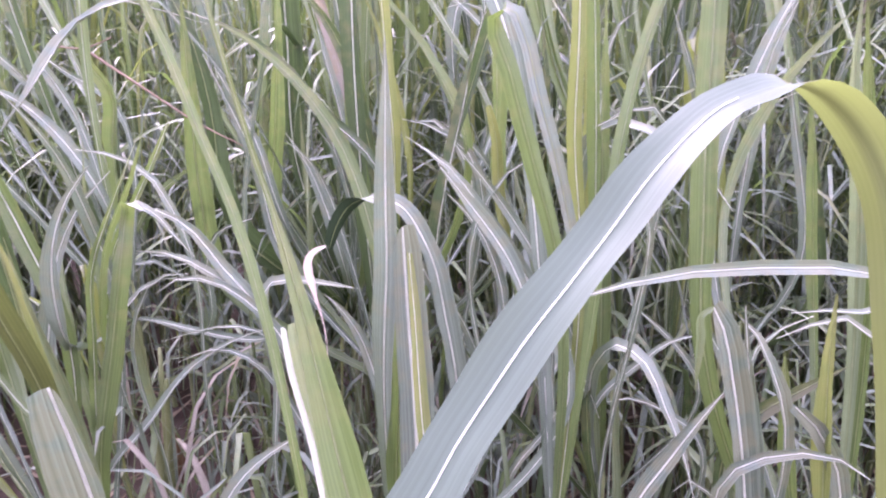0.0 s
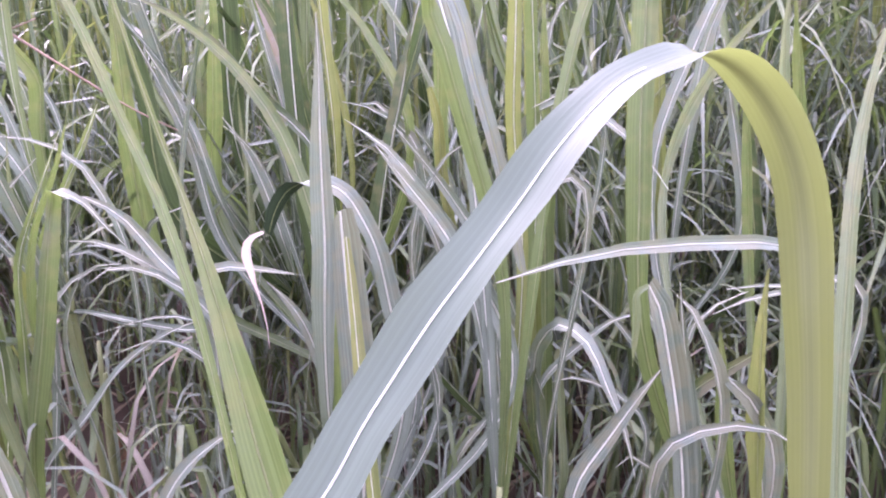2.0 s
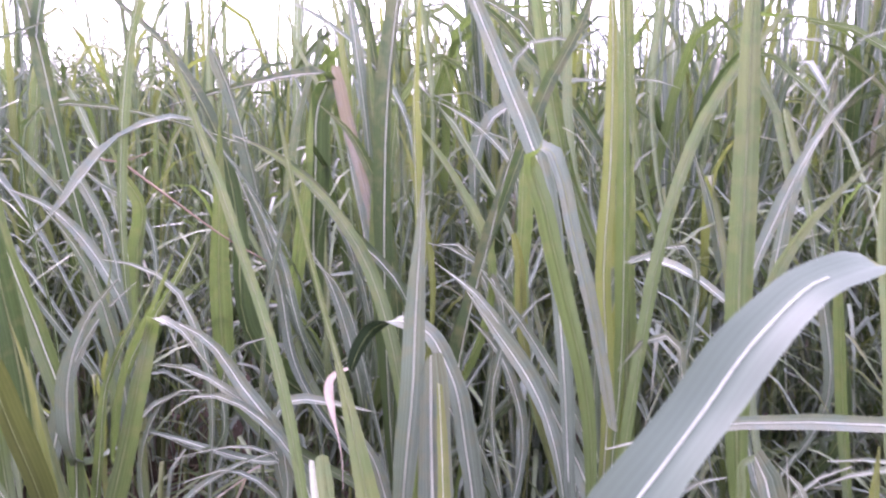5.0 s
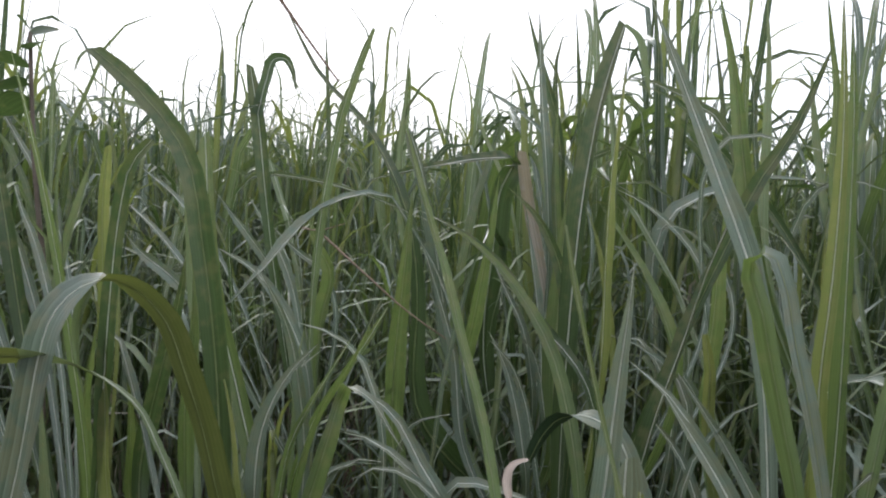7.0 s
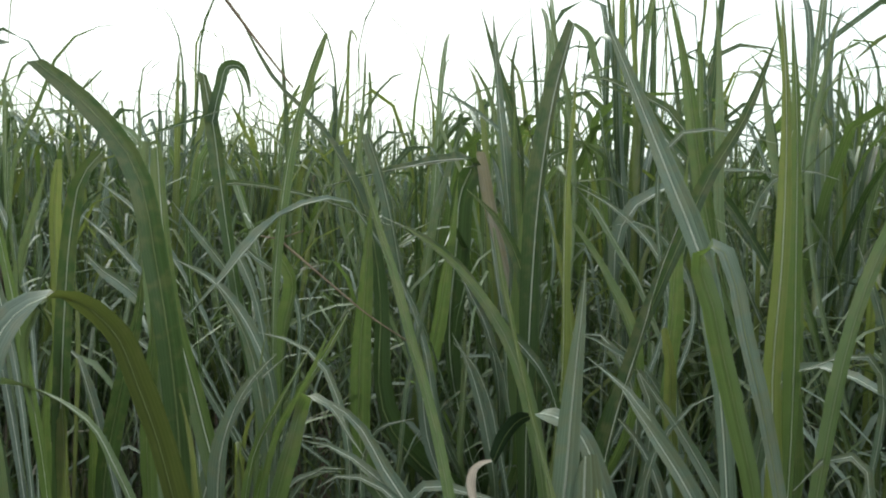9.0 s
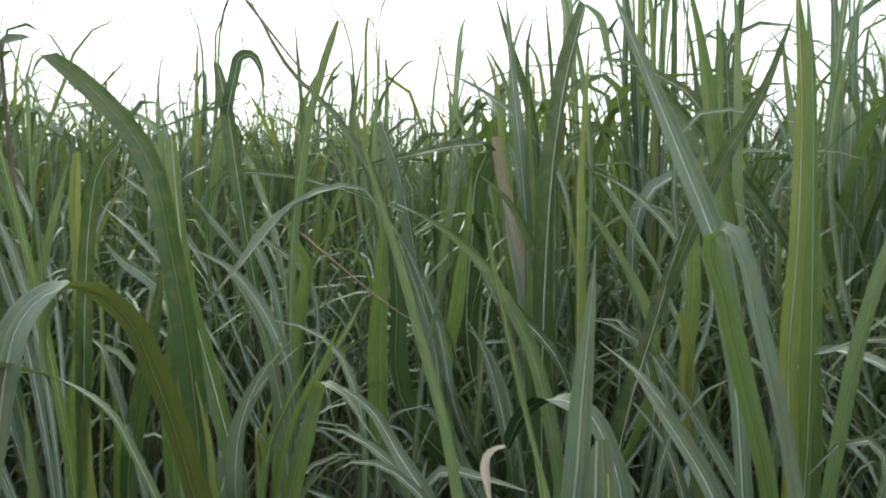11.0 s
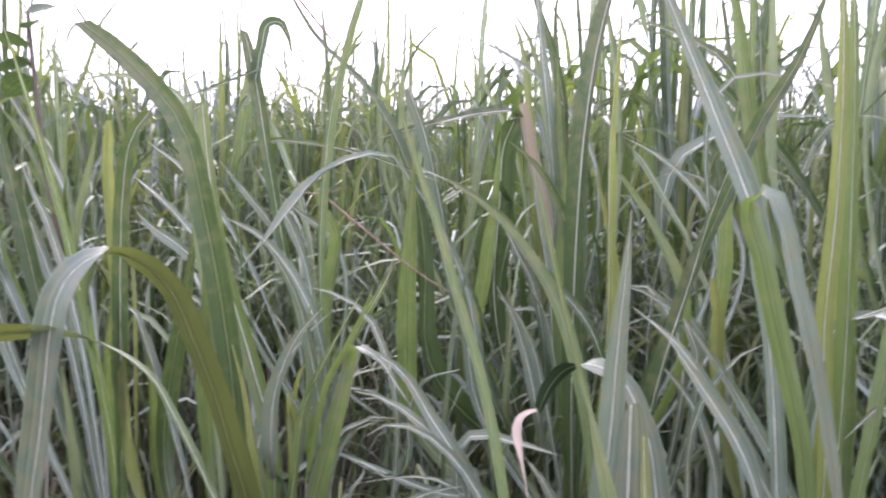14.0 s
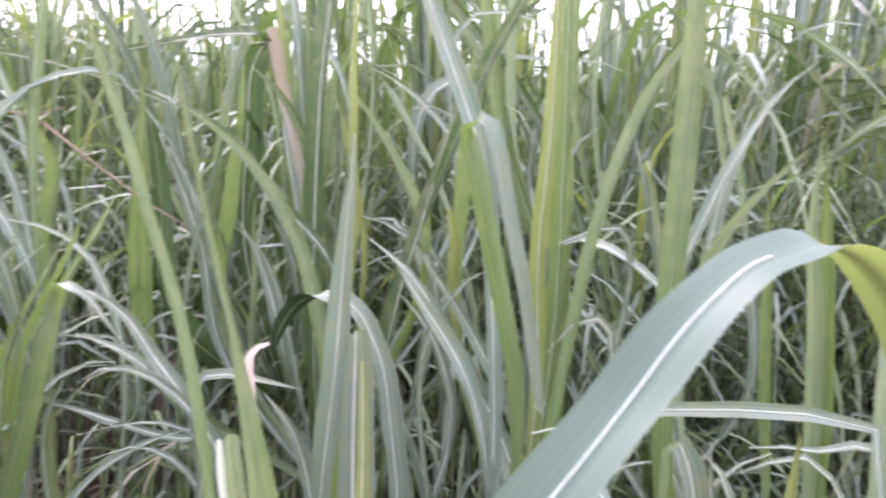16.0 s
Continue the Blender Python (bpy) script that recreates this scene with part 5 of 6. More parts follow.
leaf(plants['upper_left'], [(-2.172, 3.060, 0.000), (-2.182, 3.030, 1.101), (-2.220, 3.000, 1.836), (-2.413, 3.000, 1.909), (-2.609, 3.000, 1.937), (-2.827, 3.000, 1.907)], 0.037, 'pale', shoot=True, face=(0.87, -0.49, 0.28), twist=-0.14, sheath=0.63)
leaf(plants['upper_left'], [(-1.693, 2.460, 0.000), (-1.693, 2.430, 1.096), (-1.693, 2.400, 1.826), (-1.694, 2.400, 1.925), (-1.675, 2.400, 2.004), (-1.616, 2.400, 2.046)], 0.014, 'pale', shoot=True, face=(0.99, -0.11, 0.28), twist=-0.34, sheath=0.75)
leaf(plants['far_left'], [(-2.283, 2.460, 0.000), (-2.283, 2.430, 1.127), (-2.283, 2.400, 1.879), (-2.283, 2.400, 1.985), (-2.246, 2.400, 2.052), (-2.180, 2.400, 2.078)], 0.018, 'pale', shoot=True, face=(0.06, -1.00, 0.44), twist=0.49, sheath=0.75)
leaf(plants['upper_left'], [(-0.815, 1.850, 0.800), (-1.000, 2.200, 1.622), (-1.016, 2.200, 1.806), (-1.031, 2.200, 1.956), (-1.045, 2.200, 2.089)], 0.019, 'dark', face=(0.94, -0.34, 0.27), twist=-0.19, sheath=0.56)
leaf(plants['pale_mid'], [(-0.342, 2.150, 0.700), (-0.767, 2.200, 1.584), (-0.768, 2.200, 1.778), (-0.765, 2.200, 1.891), (-0.766, 2.200, 2.010)], 0.024, 'pale', face=(-0.33, -0.95, 0.12), twist=-0.28, sheath=0.59)
leaf(plants['pale_mid'], [(-0.342, 2.150, 0.700), (-0.894, 2.300, 1.635), (-0.894, 2.300, 1.773), (-0.882, 2.300, 1.876), (-0.857, 2.300, 1.975)], 0.023, 'pale', face=(0.92, -0.40, 0.40), twist=0.28, sheath=0.65)
leaf(plants['pale_mid'], [(-0.342, 2.150, 0.700), (-0.824, 2.300, 1.706), (-0.780, 2.300, 1.860), (-0.722, 2.300, 1.928), (-0.661, 2.300, 1.948)], 0.019, 'dark', face=(-0.24, -0.97, 0.11), twist=-0.20, sheath=0.67)
leaf(plants['pale_mid'], [(-0.342, 2.150, 0.700), (-0.528, 2.400, 1.659), (-0.600, 2.400, 1.794), (-0.624, 2.400, 1.880), (-0.689, 2.400, 1.896)], 0.024, 'pale', face=(0.87, -0.49, 0.07), twist=0.29, sheath=0.65)
leaf(plants['pale_mid'], [(-0.342, 2.150, 0.700), (-0.276, 2.200, 1.655), (-0.392, 2.200, 1.779), (-0.509, 2.200, 1.854), (-0.644, 2.200, 1.908)], 0.018, 'silver', face=(0.50, -0.87, 0.25), twist=0.46, sheath=0.58)
leaf(plants['dark_mid'], [(-0.169, 1.750, 0.700), (-0.383, 2.300, 1.722), (-0.408, 2.300, 1.833), (-0.447, 2.300, 1.921), (-0.505, 2.300, 1.990)], 0.021, 'pale', face=(-0.21, -0.98, 0.24), twist=-0.34, sheath=0.68)
leaf(plants['dark_mid'], [(-0.169, 1.750, 0.700), (-0.274, 2.300, 1.757), (-0.291, 2.300, 1.914), (-0.306, 2.300, 2.039), (-0.325, 2.300, 2.164)], 0.018, 'dark', face=(-0.53, -0.85, 0.01), twist=-0.18, sheath=0.63)
leaf(plants['dark_mid'], [(-0.169, 1.750, 0.700), (-0.189, 2.300, 1.791), (-0.214, 2.300, 1.930), (-0.244, 2.300, 2.038), (-0.281, 2.300, 2.162)], 0.017, 'pale', face=(-0.52, -0.85, 0.03), twist=0.49, sheath=0.65)
leaf(plants['dark_mid'], [(-0.169, 1.750, 0.700), (-0.338, 2.300, 1.755), (-0.359, 2.300, 1.929), (-0.343, 2.300, 2.039), (-0.289, 2.300, 2.051)], 0.018, 'dark', face=(-0.19, -0.98, 0.40), twist=0.20, sheath=0.66)
leaf(plants['back_right'], [(0.073, 2.260, 0.000), (0.069, 2.230, 1.095), (0.052, 2.200, 1.825), (-0.033, 2.200, 1.870), (-0.105, 2.200, 1.898), (-0.170, 2.200, 1.912)], 0.029, 'dark', face=(0, -0.7, 0.6), shoot=True, sheath=0.75)
leaf(plants['back_right'], [(0.628, 2.000, 0.600), (0.109, 2.400, 1.750), (0.075, 2.400, 1.951), (0.055, 2.400, 2.059), (0.032, 2.400, 2.168)], 0.019, 'dark', face=(0.37, -0.93, 0.29), twist=0.45, sheath=0.64)
leaf(plants['back_right'], [(0.628, 2.000, 0.600), (0.171, 2.400, 1.875), (0.170, 2.400, 1.982), (0.223, 2.400, 2.016), (0.299, 2.400, 2.014), (0.383, 2.400, 1.979)], 0.019, 'dark', face=(0.53, -0.85, 0.32), twist=0.06, sheath=0.69)
leaf(plants['back_right'], [(0.628, 2.000, 0.600), (0.334, 2.400, 1.758), (0.312, 2.400, 1.892), (0.291, 2.400, 1.982), (0.270, 2.400, 2.000)], 0.024, 'pale', face=(0.20, -0.98, 0.33), twist=0.05, sheath=0.71)
leaf(plants['back_right'], [(0.628, 2.000, 0.600), (0.346, 2.200, 1.682), (0.335, 2.200, 1.884), (0.313, 2.200, 2.005), (0.294, 2.200, 2.126)], 0.022, 'green', face=(-0.16, -0.99, 0.07), twist=0.34, sheath=0.61)
leaf(plants['back_right'], [(0.628, 2.000, 0.600), (0.439, 2.400, 1.791), (0.459, 2.400, 1.938), (0.478, 2.400, 2.068), (0.500, 2.400, 2.140)], 0.018, 'pale', face=(-0.23, -0.97, 0.03), twist=-0.33, sheath=0.66)
leaf(plants['back_right'], [(0.628, 2.000, 0.600), (0.284, 2.300, 1.542), (0.328, 2.300, 1.646), (0.377, 2.300, 1.677), (0.489, 2.300, 1.654)], 0.018, 'silver', face=(0.48, -0.88, 0.12), twist=-0.11, sheath=0.67)
leaf(plants['dark_mid'], [(-0.169, 1.750, 0.700), (0.023, 2.100, 1.496), (-0.033, 2.100, 1.547), (-0.090, 2.100, 1.585), (-0.146, 2.100, 1.610)], 0.019, 'silver', face=(0.34, -0.94, 0.39), twist=-0.17, sheath=0.69)
leaf(plants['dark_mid'], [(-0.169, 1.750, 0.700), (0.104, 2.100, 1.448), (0.062, 2.100, 1.499), (0.008, 2.100, 1.529), (-0.044, 2.100, 1.519)], 0.016, 'silver', face=(-0.22, -0.97, 0.19), twist=-0.47, sheath=0.70)
leaf(plants['dark_mid'], [(-0.001, 1.960, 0.000), (-0.002, 1.930, 0.733), (-0.009, 1.900, 1.222), (-0.043, 1.900, 1.268), (-0.074, 1.900, 1.277), (-0.110, 1.900, 1.273)], 0.026, 'silver', face=(0.2, -0.6, 0.7), shoot=True, sheath=0.77)
leaf(plants['dark_mid'], [(-0.169, 1.750, 0.700), (0.106, 1.800, 1.116), (0.068, 1.800, 1.192), (0.025, 1.800, 1.244), (-0.028, 1.800, 1.285)], 0.020, 'silver', face=(0.58, -0.81, 0.01), twist=0.46, sheath=0.59)
leaf(plants['dark_mid'], [(-0.169, 1.750, 0.700), (-0.244, 1.750, 1.050), (-0.269, 1.750, 1.143), (-0.304, 1.750, 1.211), (-0.351, 1.750, 1.254)], 0.018, 'silver', face=(-0.41, -0.91, 0.07), twist=0.35, sheath=0.51)
leaf(plants['pale_mid'], [(-0.342, 2.150, 0.700), (-0.405, 1.800, 1.112), (-0.434, 1.800, 1.237), (-0.474, 1.800, 1.335), (-0.513, 1.800, 1.408)], 0.020, 'silver', face=(0.75, -0.66, 0.10), twist=0.05, sheath=0.54)
leaf(plants['upper_left'], [(-0.815, 1.850, 0.800), (-0.910, 2.000, 1.352), (-0.981, 2.000, 1.392), (-1.055, 2.000, 1.449)], 0.019, 'silver', face=(0.46, -0.89, 0.32), twist=-0.31, sheath=0.65)
leaf(plants['upper_left'], [(-0.815, 1.850, 0.800), (-0.490, 1.600, 0.936), (-0.490, 1.600, 1.029), (-0.464, 1.600, 1.091), (-0.383, 1.600, 1.126)], 0.016, 'silver', face=(0.80, -0.60, 0.45), twist=0.21, sheath=0.54)
leaf(plants['upper_left'], [(-0.600, 1.560, 0.000), (-0.599, 1.530, 0.578), (-0.593, 1.500, 0.964), (-0.566, 1.500, 1.013), (-0.526, 1.500, 1.040), (-0.480, 1.500, 1.044)], 0.017, 'silver', face=(-0.2, -0.6, 0.8), shoot=True, sheath=0.74)
leaf(plants['upper_left'], [(-0.815, 1.850, 0.772), (-0.727, 1.600, 0.892), (-0.729, 1.600, 1.038), (-0.730, 1.600, 1.159), (-0.711, 1.600, 1.281)], 0.014, 'pale', face=(0.95, -0.33, 0.42), twist=-0.12, sheath=0.36)
leaf(plants['folded_right'], [(0.083, 1.560, 0.000), (0.085, 1.530, 0.716), (0.092, 1.500, 1.194), (0.127, 1.500, 1.237), (0.167, 1.500, 1.261)], 0.013, 'silver', face=(0, -0.6, 0.8), shoot=True, sheath=0.78)
leaf(plants['folded_right'], [(0.276, 1.360, 0.000), (0.275, 1.330, 0.735), (0.272, 1.300, 1.224), (0.257, 1.300, 1.214), (0.240, 1.300, 1.181)], 0.014, 'silver', shoot=True, face=(0.36, -0.93, 0.38), twist=0.09, sheath=0.81)
leaf(plants['folded_right'], [(0.305, 1.460, 0.000), (0.304, 1.430, 0.805), (0.301, 1.400, 1.342), (0.282, 1.400, 1.331), (0.255, 1.400, 1.320)], 0.013, 'silver', shoot=True, face=(-0.80, -0.60, 0.28), twist=0.41, sheath=0.82)
leaf(plants['far_left'], [(-1.196, 1.550, 0.450), (-1.821, 1.900, 1.260), (-1.879, 1.900, 1.374), (-1.958, 1.900, 1.452)], 0.033, 'silver', face=(0.49, -0.87, 0.29), twist=0.40, sheath=0.70)
leaf(plants['far_left'], [(-1.196, 1.550, 0.450), (-2.152, 2.200, 1.592), (-2.270, 2.200, 1.731), (-2.359, 2.200, 1.849)], 0.024, 'silver', face=(0.86, -0.50, 0.02), twist=0.13, sheath=0.71)
leaf(plants['far_left'], [(-1.196, 1.550, 0.450), (-1.786, 2.000, 1.289), (-1.729, 2.000, 1.483), (-1.675, 2.000, 1.649)], 0.029, 'pale', face=(0.35, -0.94, 0.39), twist=0.16, sheath=0.64)
leaf(plants['far_left'], [(-1.196, 1.550, 0.450), (-1.724, 1.700, 1.038), (-1.786, 1.700, 1.195), (-1.880, 1.700, 1.336), (-1.957, 1.700, 1.407)], 0.026, 'silver', face=(0.53, -0.85, 0.40), twist=0.13, sheath=0.55)
leaf(plants['far_left'], [(-1.196, 1.550, 0.450), (-2.422, 1.900, 0.745), (-2.360, 1.900, 0.933), (-2.444, 1.900, 1.105), (-2.743, 1.900, 1.169)], 0.025, 'silver', face=(0.63, -0.77, 0.38), twist=0.39, sheath=0.56)
leaf(plants['arched_left'], [(-0.764, 1.400, 0.450), (-1.256, 1.700, 1.085), (-1.283, 1.700, 1.146), (-1.354, 1.700, 1.172)], 0.027, 'silver', face=(0.99, -0.15, 0.40), twist=0.16, sheath=0.73)
leaf(plants['arched_left'], [(-0.764, 1.400, 0.450), (-1.125, 1.800, 1.141), (-1.172, 1.800, 1.169), (-1.230, 1.800, 1.197)], 0.024, 'silver', face=(0.85, -0.53, 0.27), twist=0.03, sheath=0.75)
leaf(plants['arched_left'], [(-0.764, 1.400, 0.450), (-1.286, 1.650, 0.608), (-1.317, 1.650, 0.767), (-1.335, 1.650, 0.959), (-1.307, 1.650, 1.184)], 0.047, 'green', face=(1.00, 0.05, 0.16), twist=-0.42, sheath=0.43)
leaf(plants['arched_left'], [(-0.764, 1.400, 0.450), (-1.185, 1.700, 0.611), (-1.226, 1.700, 0.767), (-1.234, 1.700, 0.960), (-1.256, 1.700, 1.085)], 0.031, 'green', face=(0.89, -0.46, 0.22), twist=0.05, sheath=0.45)
leaf(plants['arched_left'], [(-0.764, 1.400, 0.450), (-1.368, 1.600, 0.608), (-1.388, 1.600, 0.770), (-1.407, 1.600, 0.930), (-1.421, 1.600, 1.025)], 0.026, 'pale', face=(0.83, -0.56, 0.11), twist=-0.30, sheath=0.52)
leaf(plants['left_clump'], [(-0.721, 1.450, 0.350), (-0.672, 1.550, 1.042), (-0.673, 1.512, 1.167), (-0.676, 1.475, 1.260), (-0.689, 1.438, 1.330), (-0.710, 1.400, 1.391)], 0.026, 'silver', face=(0.2, -0.8, 0.5), sheath=0.55)
leaf(plants['pale_mid'], [(-0.342, 2.150, 0.700), (-0.230, 1.950, 0.986), (-0.241, 1.950, 1.155), (-0.244, 1.950, 1.353), (-0.246, 1.950, 1.574)], 0.060, 'green', face=(-0.49, -0.87, 0.35), twist=0.41, sheath=0.33)
leaf(plants['tall_mid'], [(-0.096, 1.420, 0.400), (-0.136, 1.550, 1.124), (-0.156, 1.570, 1.184), (-0.195, 1.590, 1.277), (-0.257, 1.610, 1.364), (-0.354, 1.630, 1.452), (-0.445, 1.650, 1.503)], 0.028, 'green', face=(0.3, -0.8, 0.5), sheath=0.50)
leaf(plants['back_right'], [(0.628, 2.000, 0.600), (0.799, 1.900, 0.871), (0.781, 1.900, 1.056), (0.758, 1.900, 1.206), (0.739, 1.900, 1.301)], 0.033, 'dark', face=(0.20, -0.98, 0.23), twist=-0.50, sheath=0.37)
leaf(plants['upper_left'], [(-0.815, 1.850, 0.800), (-0.687, 1.400, 0.989), (-0.683, 1.400, 1.077), (-0.663, 1.400, 1.148), (-0.626, 1.400, 1.215), (-0.577, 1.400, 1.269)], 0.034, 'silver', face=(0.1, -0.8, 0.6), sheath=0.53)
leaf(plants['upper_left'], [(-0.815, 1.850, 0.800), (-0.618, 1.420, 0.976), (-0.580, 1.420, 1.132), (-0.518, 1.420, 1.244), (-0.472, 1.420, 1.351)], 0.015, 'green', face=(0.88, -0.48, 0.28), twist=0.12, sheath=0.47)
leaf(plants['upper_left'], [(-0.815, 1.850, 0.800), (-0.334, 1.450, 1.007), (-0.381, 1.450, 1.065), (-0.451, 1.450, 1.156), (-0.502, 1.450, 1.181), (-0.535, 1.450, 1.179)], 0.028, 'silver', face=(0.2, -0.7, 0.7), sheath=0.60)
leaf(plants['tall_mid'], [(-0.096, 1.420, 0.400), (-0.065, 1.300, 1.039), (-0.057, 1.300, 1.123), (-0.053, 1.300, 1.238), (-0.048, 1.300, 1.336), (-0.044, 1.300, 1.401), (-0.042, 1.300, 1.467)], 0.037, 'silver', face=(0.0, -0.95, 0.3), sheath=0.51)
leaf(plants['tall_right'], [(0.313, 1.650, 0.450), (0.180, 1.500, 1.067), (0.157, 1.500, 1.106), (0.101, 1.500, 1.193), (0.030, 1.500, 1.284)], 0.022, 'silver', face=(-0.2, -0.8, 0.5), sheath=0.60)
leaf(plants['right_edge'], [(0.116, 2.060, 0.000), (0.121, 2.030, 1.045), (0.142, 2.000, 1.742), (0.245, 2.000, 1.724), (0.318, 2.000, 1.704)], 0.014, 'silver', face=(0, -0.8, 0.6), shoot=True, sheath=0.77)
plants['front_left'] = hero_plant(0.057, 0.653, 0.55)
leaf(plants['pale_mid'], [(-0.342, 2.150, 0.700), (-0.601, 1.888, 1.476), (-0.658, 1.854, 1.552), (-0.715, 1.817, 1.548), (-0.763, 1.782, 1.523), (-0.826, 1.741, 1.456), (-0.879, 1.701, 1.368), (-0.940, 1.659, 1.280)], 0.040, 'silver', face=(-0.2, -0.6, 0.75), widths=(0.1, 0.11, 0.13, 0.14, 0.16, 0.17, 0.18, 0.2, 0.24, 0.64, 0.98, 0.81, 0.1))
leaf(plants['upper_left'], [(-0.815, 1.850, 0.800), (-0.975, 1.865, 1.423), (-1.004, 1.862, 1.582), (-1.028, 1.859, 1.725), (-1.048, 1.856, 1.811), (-1.059, 1.855, 1.857)], 0.040, 'dark', cut=0.8, face=(0.3, -0.9, 0.2), widths=(0.35, 0.4, 0.45, 0.5, 0.55, 0.6, 0.65, 0.69, 0.75, 0.81, 0.94, 0.85, 0.6))
leaf(plants['upper_left'], [(-1.025, 1.850, 1.731), (-1.011, 1.858, 1.818), (-0.993, 1.867, 1.876), (-0.970, 1.875, 1.877), (-0.951, 1.880, 1.850), (-0.939, 1.882, 1.801)], 0.029, 'dark', face=(0.3, -0.9, 0.2), widths=(1.0, 1.0, 1.0, 1.0, 1.0, 0.97, 0.93, 0.89, 0.72, 0.58, 0.44, 0.27, 0.1))
leaf(plants['upper_left'], [(-0.972, 1.786, 2.036), (-0.891, 1.809, 1.931), (-0.796, 1.836, 1.814)], 0.012, 'stick')
leaf(plants['upper_left'], [(-0.815, 1.850, 0.800), (-0.700, 1.568, 0.955), (-0.674, 1.581, 1.062), (-0.625, 1.602, 1.159), (-0.571, 1.625, 1.262), (-0.546, 1.635, 1.316)], 0.015, 'green', face=(0.4, -0.9, 0.2), widths=(0.5, 0.59, 0.68, 0.77, 0.86, 0.95, 1.0, 1.0, 1.0, 1.0, 0.91, 0.8, 0.2))
leaf(plants['arched_left'], [(-0.862, 1.164, 1.190), (-0.878, 1.162, 1.262), (-0.879, 1.164, 1.312), (-0.867, 1.169, 1.353)], 0.022, 'pale', face=(0.1, -0.9, 0.3), widths=(0.1, 0.19, 0.29, 0.38, 0.48, 0.57, 0.66, 0.74, 0.82, 0.9, 0.94, 0.97, 1.0))
leaf(plants['folded_right'], [(0.202, 1.320, 0.600), (0.257, 1.279, 1.110), (0.270, 1.296, 1.204), (0.298, 1.325, 1.368), (0.323, 1.342, 1.462), (0.363, 1.360, 1.557), (0.413, 1.374, 1.630), (0.463, 1.387, 1.691)], 0.020, 'green', face=(-0.6, -0.75, 0.2), widths=(0.45, 0.53, 0.62, 0.7, 0.79, 0.87, 0.96, 1.0, 1.0, 1.0, 0.92, 0.74, 0.4))
leaf(plants['right_edge'], [(0.632, 1.250, 0.450), (0.390, 1.236, 1.123), (0.391, 1.249, 1.196), (0.390, 1.269, 1.314), (0.394, 1.288, 1.424), (0.397, 1.310, 1.556), (0.399, 1.329, 1.666), (0.400, 1.344, 1.754)], 0.034, 'green', face=(-0.3, -0.9, 0.1), widths=(0.4, 0.46, 0.53, 0.59, 0.65, 0.72, 0.78, 1.0, 1.0, 1.0, 0.92, 0.74, 0.4))
leaf(plants['right_edge'], [(0.756, 1.909, 1.110), (0.730, 1.935, 1.269), (0.706, 1.958, 1.410), (0.683, 1.972, 1.495), (0.660, 1.986, 1.584)], 0.016, 'pale', cut=0.9, face=(-0.3, -0.9, 0.1), widths=(0.7, 0.75, 0.8, 0.85, 0.9, 0.93, 0.96, 0.98, 1.0, 1.0, 1.0, 1.0, 1.0))
leaf(plants['far_left'], [(-1.196, 1.550, 0.450), (-1.604, 1.469, 1.034), (-1.632, 1.480, 1.221), (-1.660, 1.490, 1.407), (-1.700, 1.490, 1.579), (-1.745, 1.484, 1.736), (-1.815, 1.456, 1.863), (-1.897, 1.416, 1.974)], 0.033, 'dark', face=(0.4, -0.9, 0.2), widths=(0.4, 0.48, 0.56, 0.64, 0.72, 0.8, 0.95, 1.0, 1.0, 0.99, 0.89, 0.6, 0.2))
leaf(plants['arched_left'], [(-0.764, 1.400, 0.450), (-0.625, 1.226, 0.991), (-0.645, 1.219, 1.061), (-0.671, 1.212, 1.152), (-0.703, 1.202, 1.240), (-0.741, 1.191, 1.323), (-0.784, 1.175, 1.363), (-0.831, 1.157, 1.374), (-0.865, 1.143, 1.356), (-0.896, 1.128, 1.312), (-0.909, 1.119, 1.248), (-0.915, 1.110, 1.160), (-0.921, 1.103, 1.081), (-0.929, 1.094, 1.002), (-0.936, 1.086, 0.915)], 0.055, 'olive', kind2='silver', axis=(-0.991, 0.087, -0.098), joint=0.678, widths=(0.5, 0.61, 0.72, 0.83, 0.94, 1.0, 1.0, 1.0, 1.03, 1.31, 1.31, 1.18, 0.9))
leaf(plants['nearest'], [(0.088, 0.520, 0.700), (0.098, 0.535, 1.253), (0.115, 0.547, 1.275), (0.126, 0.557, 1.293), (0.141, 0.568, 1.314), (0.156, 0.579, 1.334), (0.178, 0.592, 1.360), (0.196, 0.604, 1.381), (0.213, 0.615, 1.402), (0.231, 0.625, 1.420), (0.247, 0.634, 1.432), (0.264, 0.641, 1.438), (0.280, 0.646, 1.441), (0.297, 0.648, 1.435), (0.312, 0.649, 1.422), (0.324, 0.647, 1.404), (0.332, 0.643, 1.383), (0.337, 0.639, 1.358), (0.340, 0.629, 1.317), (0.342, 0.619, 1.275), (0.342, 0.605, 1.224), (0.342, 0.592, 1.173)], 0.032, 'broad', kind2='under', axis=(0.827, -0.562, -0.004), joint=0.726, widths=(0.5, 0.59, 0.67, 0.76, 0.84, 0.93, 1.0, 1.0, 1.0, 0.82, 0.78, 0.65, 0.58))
plants['cut_shoot'] = hero_plant(-0.088, 0.993, 0.50)
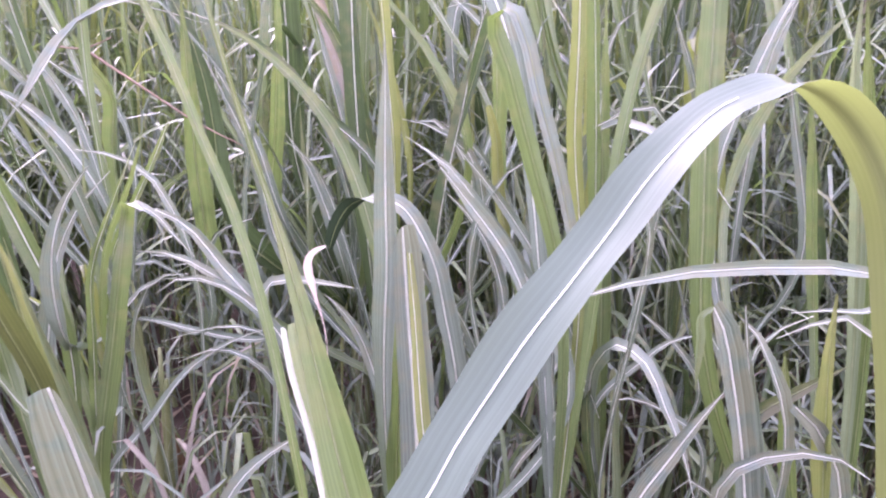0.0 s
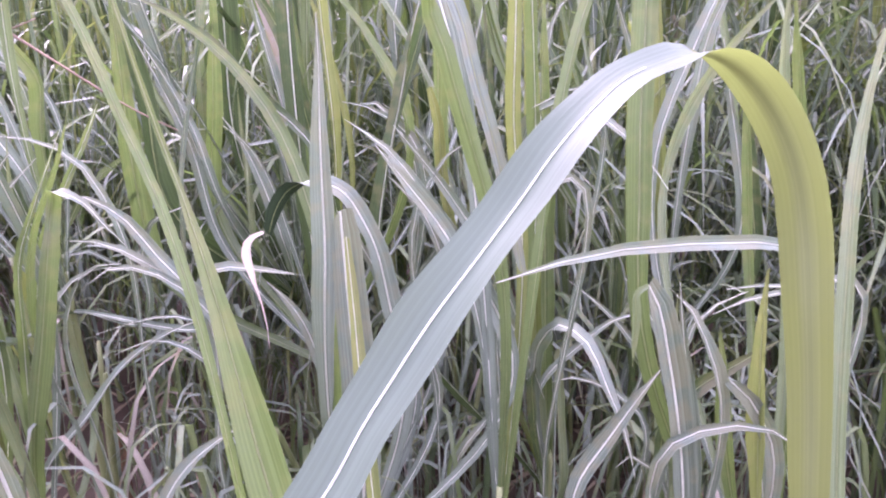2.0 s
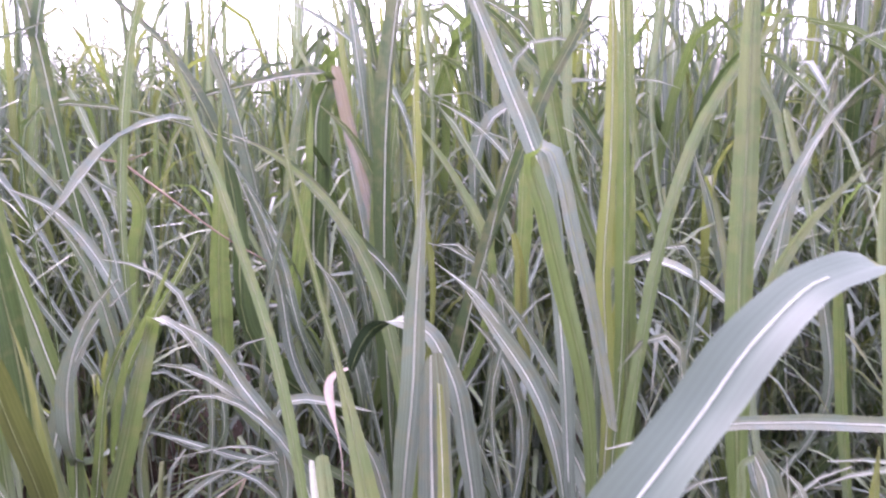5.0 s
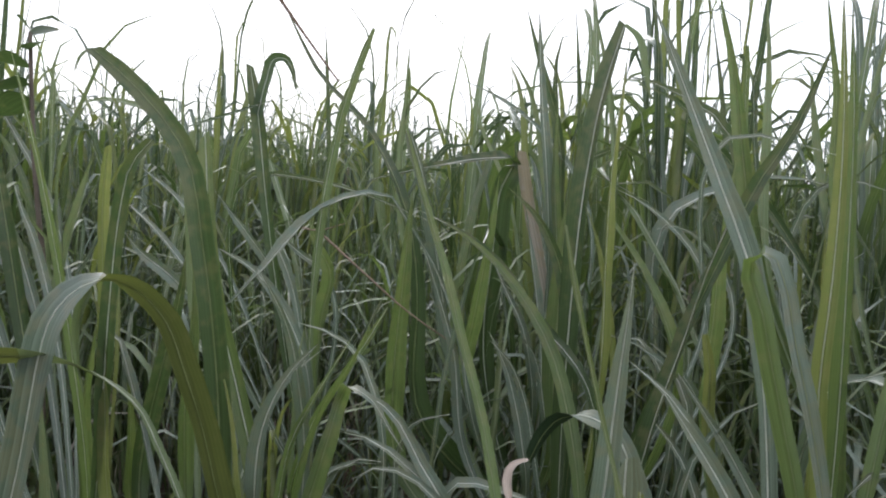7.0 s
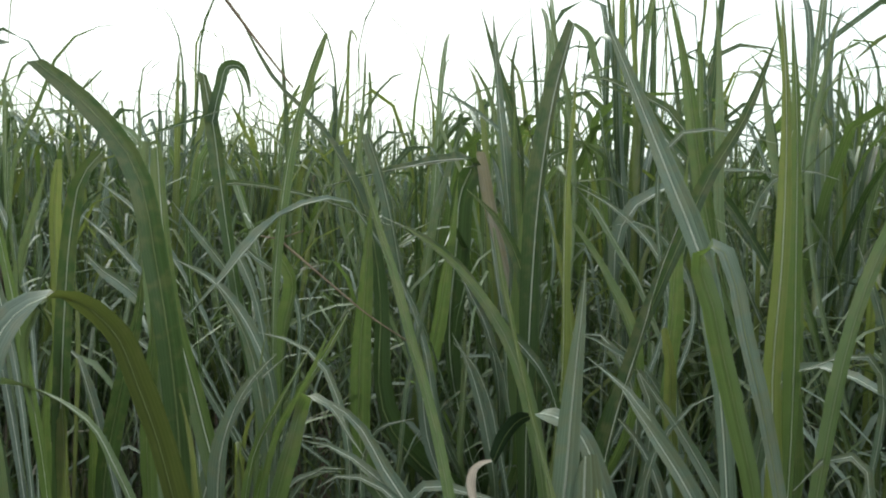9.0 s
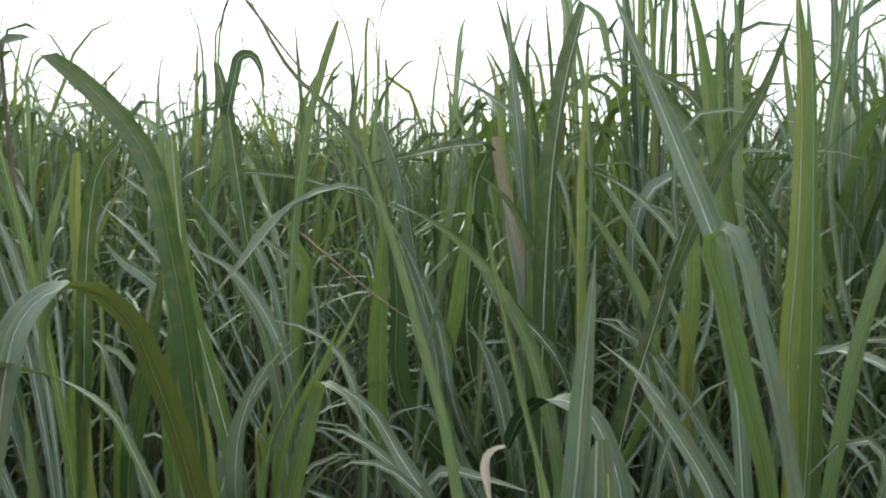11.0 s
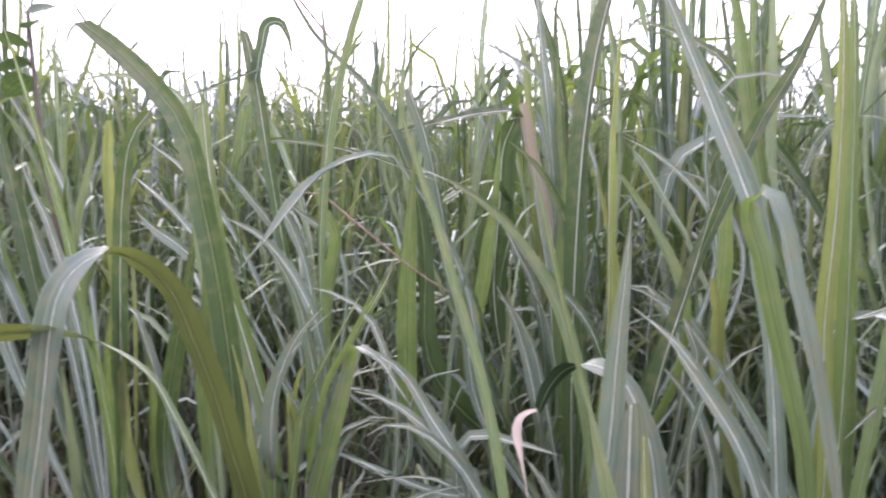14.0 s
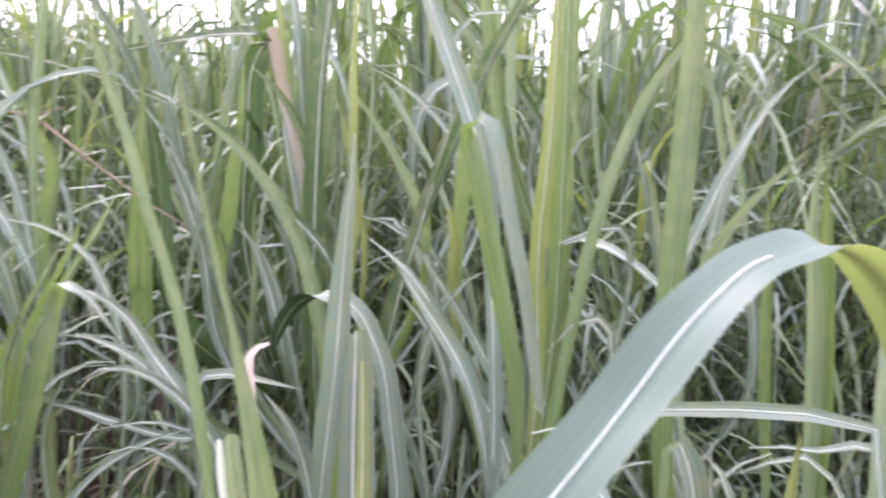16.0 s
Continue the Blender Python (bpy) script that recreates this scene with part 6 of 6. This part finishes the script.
leaf(plants['cut_shoot'], [(-0.088, 0.993, 0.500), (-0.108, 0.967, 1.050), (-0.119, 0.981, 1.099), (-0.131, 0.995, 1.147), (-0.150, 1.014, 1.213), (-0.180, 1.037, 1.298), (-0.211, 1.055, 1.365), (-0.247, 1.078, 1.450), (-0.277, 1.094, 1.510), (-0.308, 1.112, 1.577), (-0.332, 1.126, 1.632)], 0.013, 'green', face=(0.6, -0.75, 0.2), widths=(0.4, 0.47, 0.54, 0.62, 0.69, 0.76, 0.89, 1.0, 1.0, 0.9, 0.83, 0.6, 0.1))
leaf(plants['right_edge'], [(0.632, 1.250, 0.450), (0.635, 1.094, 0.786), (0.640, 1.131, 0.898), (0.647, 1.169, 1.011), (0.656, 1.206, 1.123), (0.667, 1.244, 1.236), (0.686, 1.278, 1.334), (0.711, 1.309, 1.425)], 0.021, 'pale', face=(-0.6, -0.8, 0.1), widths=(0.5, 0.62, 0.74, 0.85, 0.97, 1.0, 1.0, 1.0, 1.0, 0.95, 0.82, 0.56, 0.3))
leaf(plants['tall_mid'], [(-0.096, 1.420, 0.400), (0.028, 1.094, 0.833), (0.021, 1.117, 0.905), (0.013, 1.141, 0.977), (0.005, 1.173, 1.078), (-0.005, 1.206, 1.180)], 0.020, 'yellow', cut=0.9, face=(0.5, -0.85, 0.1), widths=(0.5, 0.57, 0.64, 0.71, 0.78, 0.85, 0.91, 0.98, 1.0, 1.0, 0.94, 0.79, 0.5))
leaf(plants['front_left'], [(0.057, 0.653, 0.550), (0.053, 0.657, 1.138), (0.041, 0.670, 1.183), (0.033, 0.678, 1.211), (0.024, 0.688, 1.246), (0.015, 0.698, 1.281), (0.005, 0.708, 1.316), (-0.004, 0.716, 1.344), (-0.016, 0.726, 1.380), (-0.030, 0.736, 1.415), (-0.041, 0.746, 1.453), (-0.054, 0.757, 1.492), (-0.059, 0.763, 1.513)], 0.032, 'green', face=(0.5, -0.8, 0.2), widths=(0.5, 0.57, 0.64, 0.71, 0.78, 0.85, 0.92, 0.99, 0.82, 0.43, 0.16, 0.11, 0.06))
leaf(plants['cut_shoot'], [(-0.088, 0.993, 0.500), (-0.092, 1.018, 1.034), (-0.107, 1.027, 1.093), (-0.116, 1.036, 1.147)], 0.020, 'pale', cut=1.0, face=(0.1, -0.97, 0.2), widths=(0.5, 0.55, 0.6, 0.65, 0.7, 0.75, 0.8, 0.86, 0.91, 0.96, 1.0, 1.0, 1.0))
leaf(plants['cut_shoot'], [(-0.088, 0.993, 0.500), (-0.103, 1.008, 1.036), (-0.116, 1.012, 1.094), (-0.122, 1.016, 1.149)], 0.008, 'ivory', cut=1.0, face=(0.1, -0.97, 0.2), widths=(0.5, 0.55, 0.6, 0.65, 0.7, 0.75, 0.8, 0.86, 0.91, 0.96, 1.0, 1.0, 1.0))
leaf(plants['tall_mid'], [(-0.195, 1.411, 0.915), (-0.198, 1.420, 0.954), (-0.206, 1.429, 0.993), (-0.215, 1.435, 1.023), (-0.222, 1.440, 1.050), (-0.228, 1.445, 1.076), (-0.225, 1.448, 1.095), (-0.214, 1.450, 1.107), (-0.196, 1.452, 1.114)], 0.016, 'bleached', face=(0.2, -0.9, 0.3), widths=(0.08, 0.09, 0.1, 0.12, 0.14, 0.23, 0.34, 0.63, 0.86, 1.0, 0.86, 0.54, 0.3))
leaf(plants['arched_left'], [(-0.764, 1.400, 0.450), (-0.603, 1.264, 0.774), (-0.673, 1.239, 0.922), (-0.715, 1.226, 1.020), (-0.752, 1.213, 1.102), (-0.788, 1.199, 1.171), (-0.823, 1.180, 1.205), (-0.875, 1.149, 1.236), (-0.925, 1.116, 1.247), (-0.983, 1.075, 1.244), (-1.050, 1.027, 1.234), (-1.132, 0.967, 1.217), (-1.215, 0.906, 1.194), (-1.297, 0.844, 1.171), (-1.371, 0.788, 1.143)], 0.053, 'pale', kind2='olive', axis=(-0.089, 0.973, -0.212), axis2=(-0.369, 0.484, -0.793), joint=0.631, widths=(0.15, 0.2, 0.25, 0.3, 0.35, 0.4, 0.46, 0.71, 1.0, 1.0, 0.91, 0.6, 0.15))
leaf(plants['right_edge'], [(0.522, 1.000, 0.000), (0.516, 0.980, 0.700), (0.511, 0.955, 1.188), (0.513, 0.970, 1.224), (0.504, 0.976, 1.237), (0.474, 0.978, 1.239), (0.442, 0.978, 1.239), (0.371, 0.977, 1.238), (0.304, 0.973, 1.233), (0.249, 0.969, 1.222), (0.192, 0.963, 1.205)], 0.015, 'silver', face=(0, -0.88, 0.45), widths=(0.3, 0.31, 0.33, 0.34, 0.36, 0.37, 0.38, 0.4, 0.42, 0.44, 0.46, 0.48, 0.5, 0.97, 1.0, 0.74, 0.05))
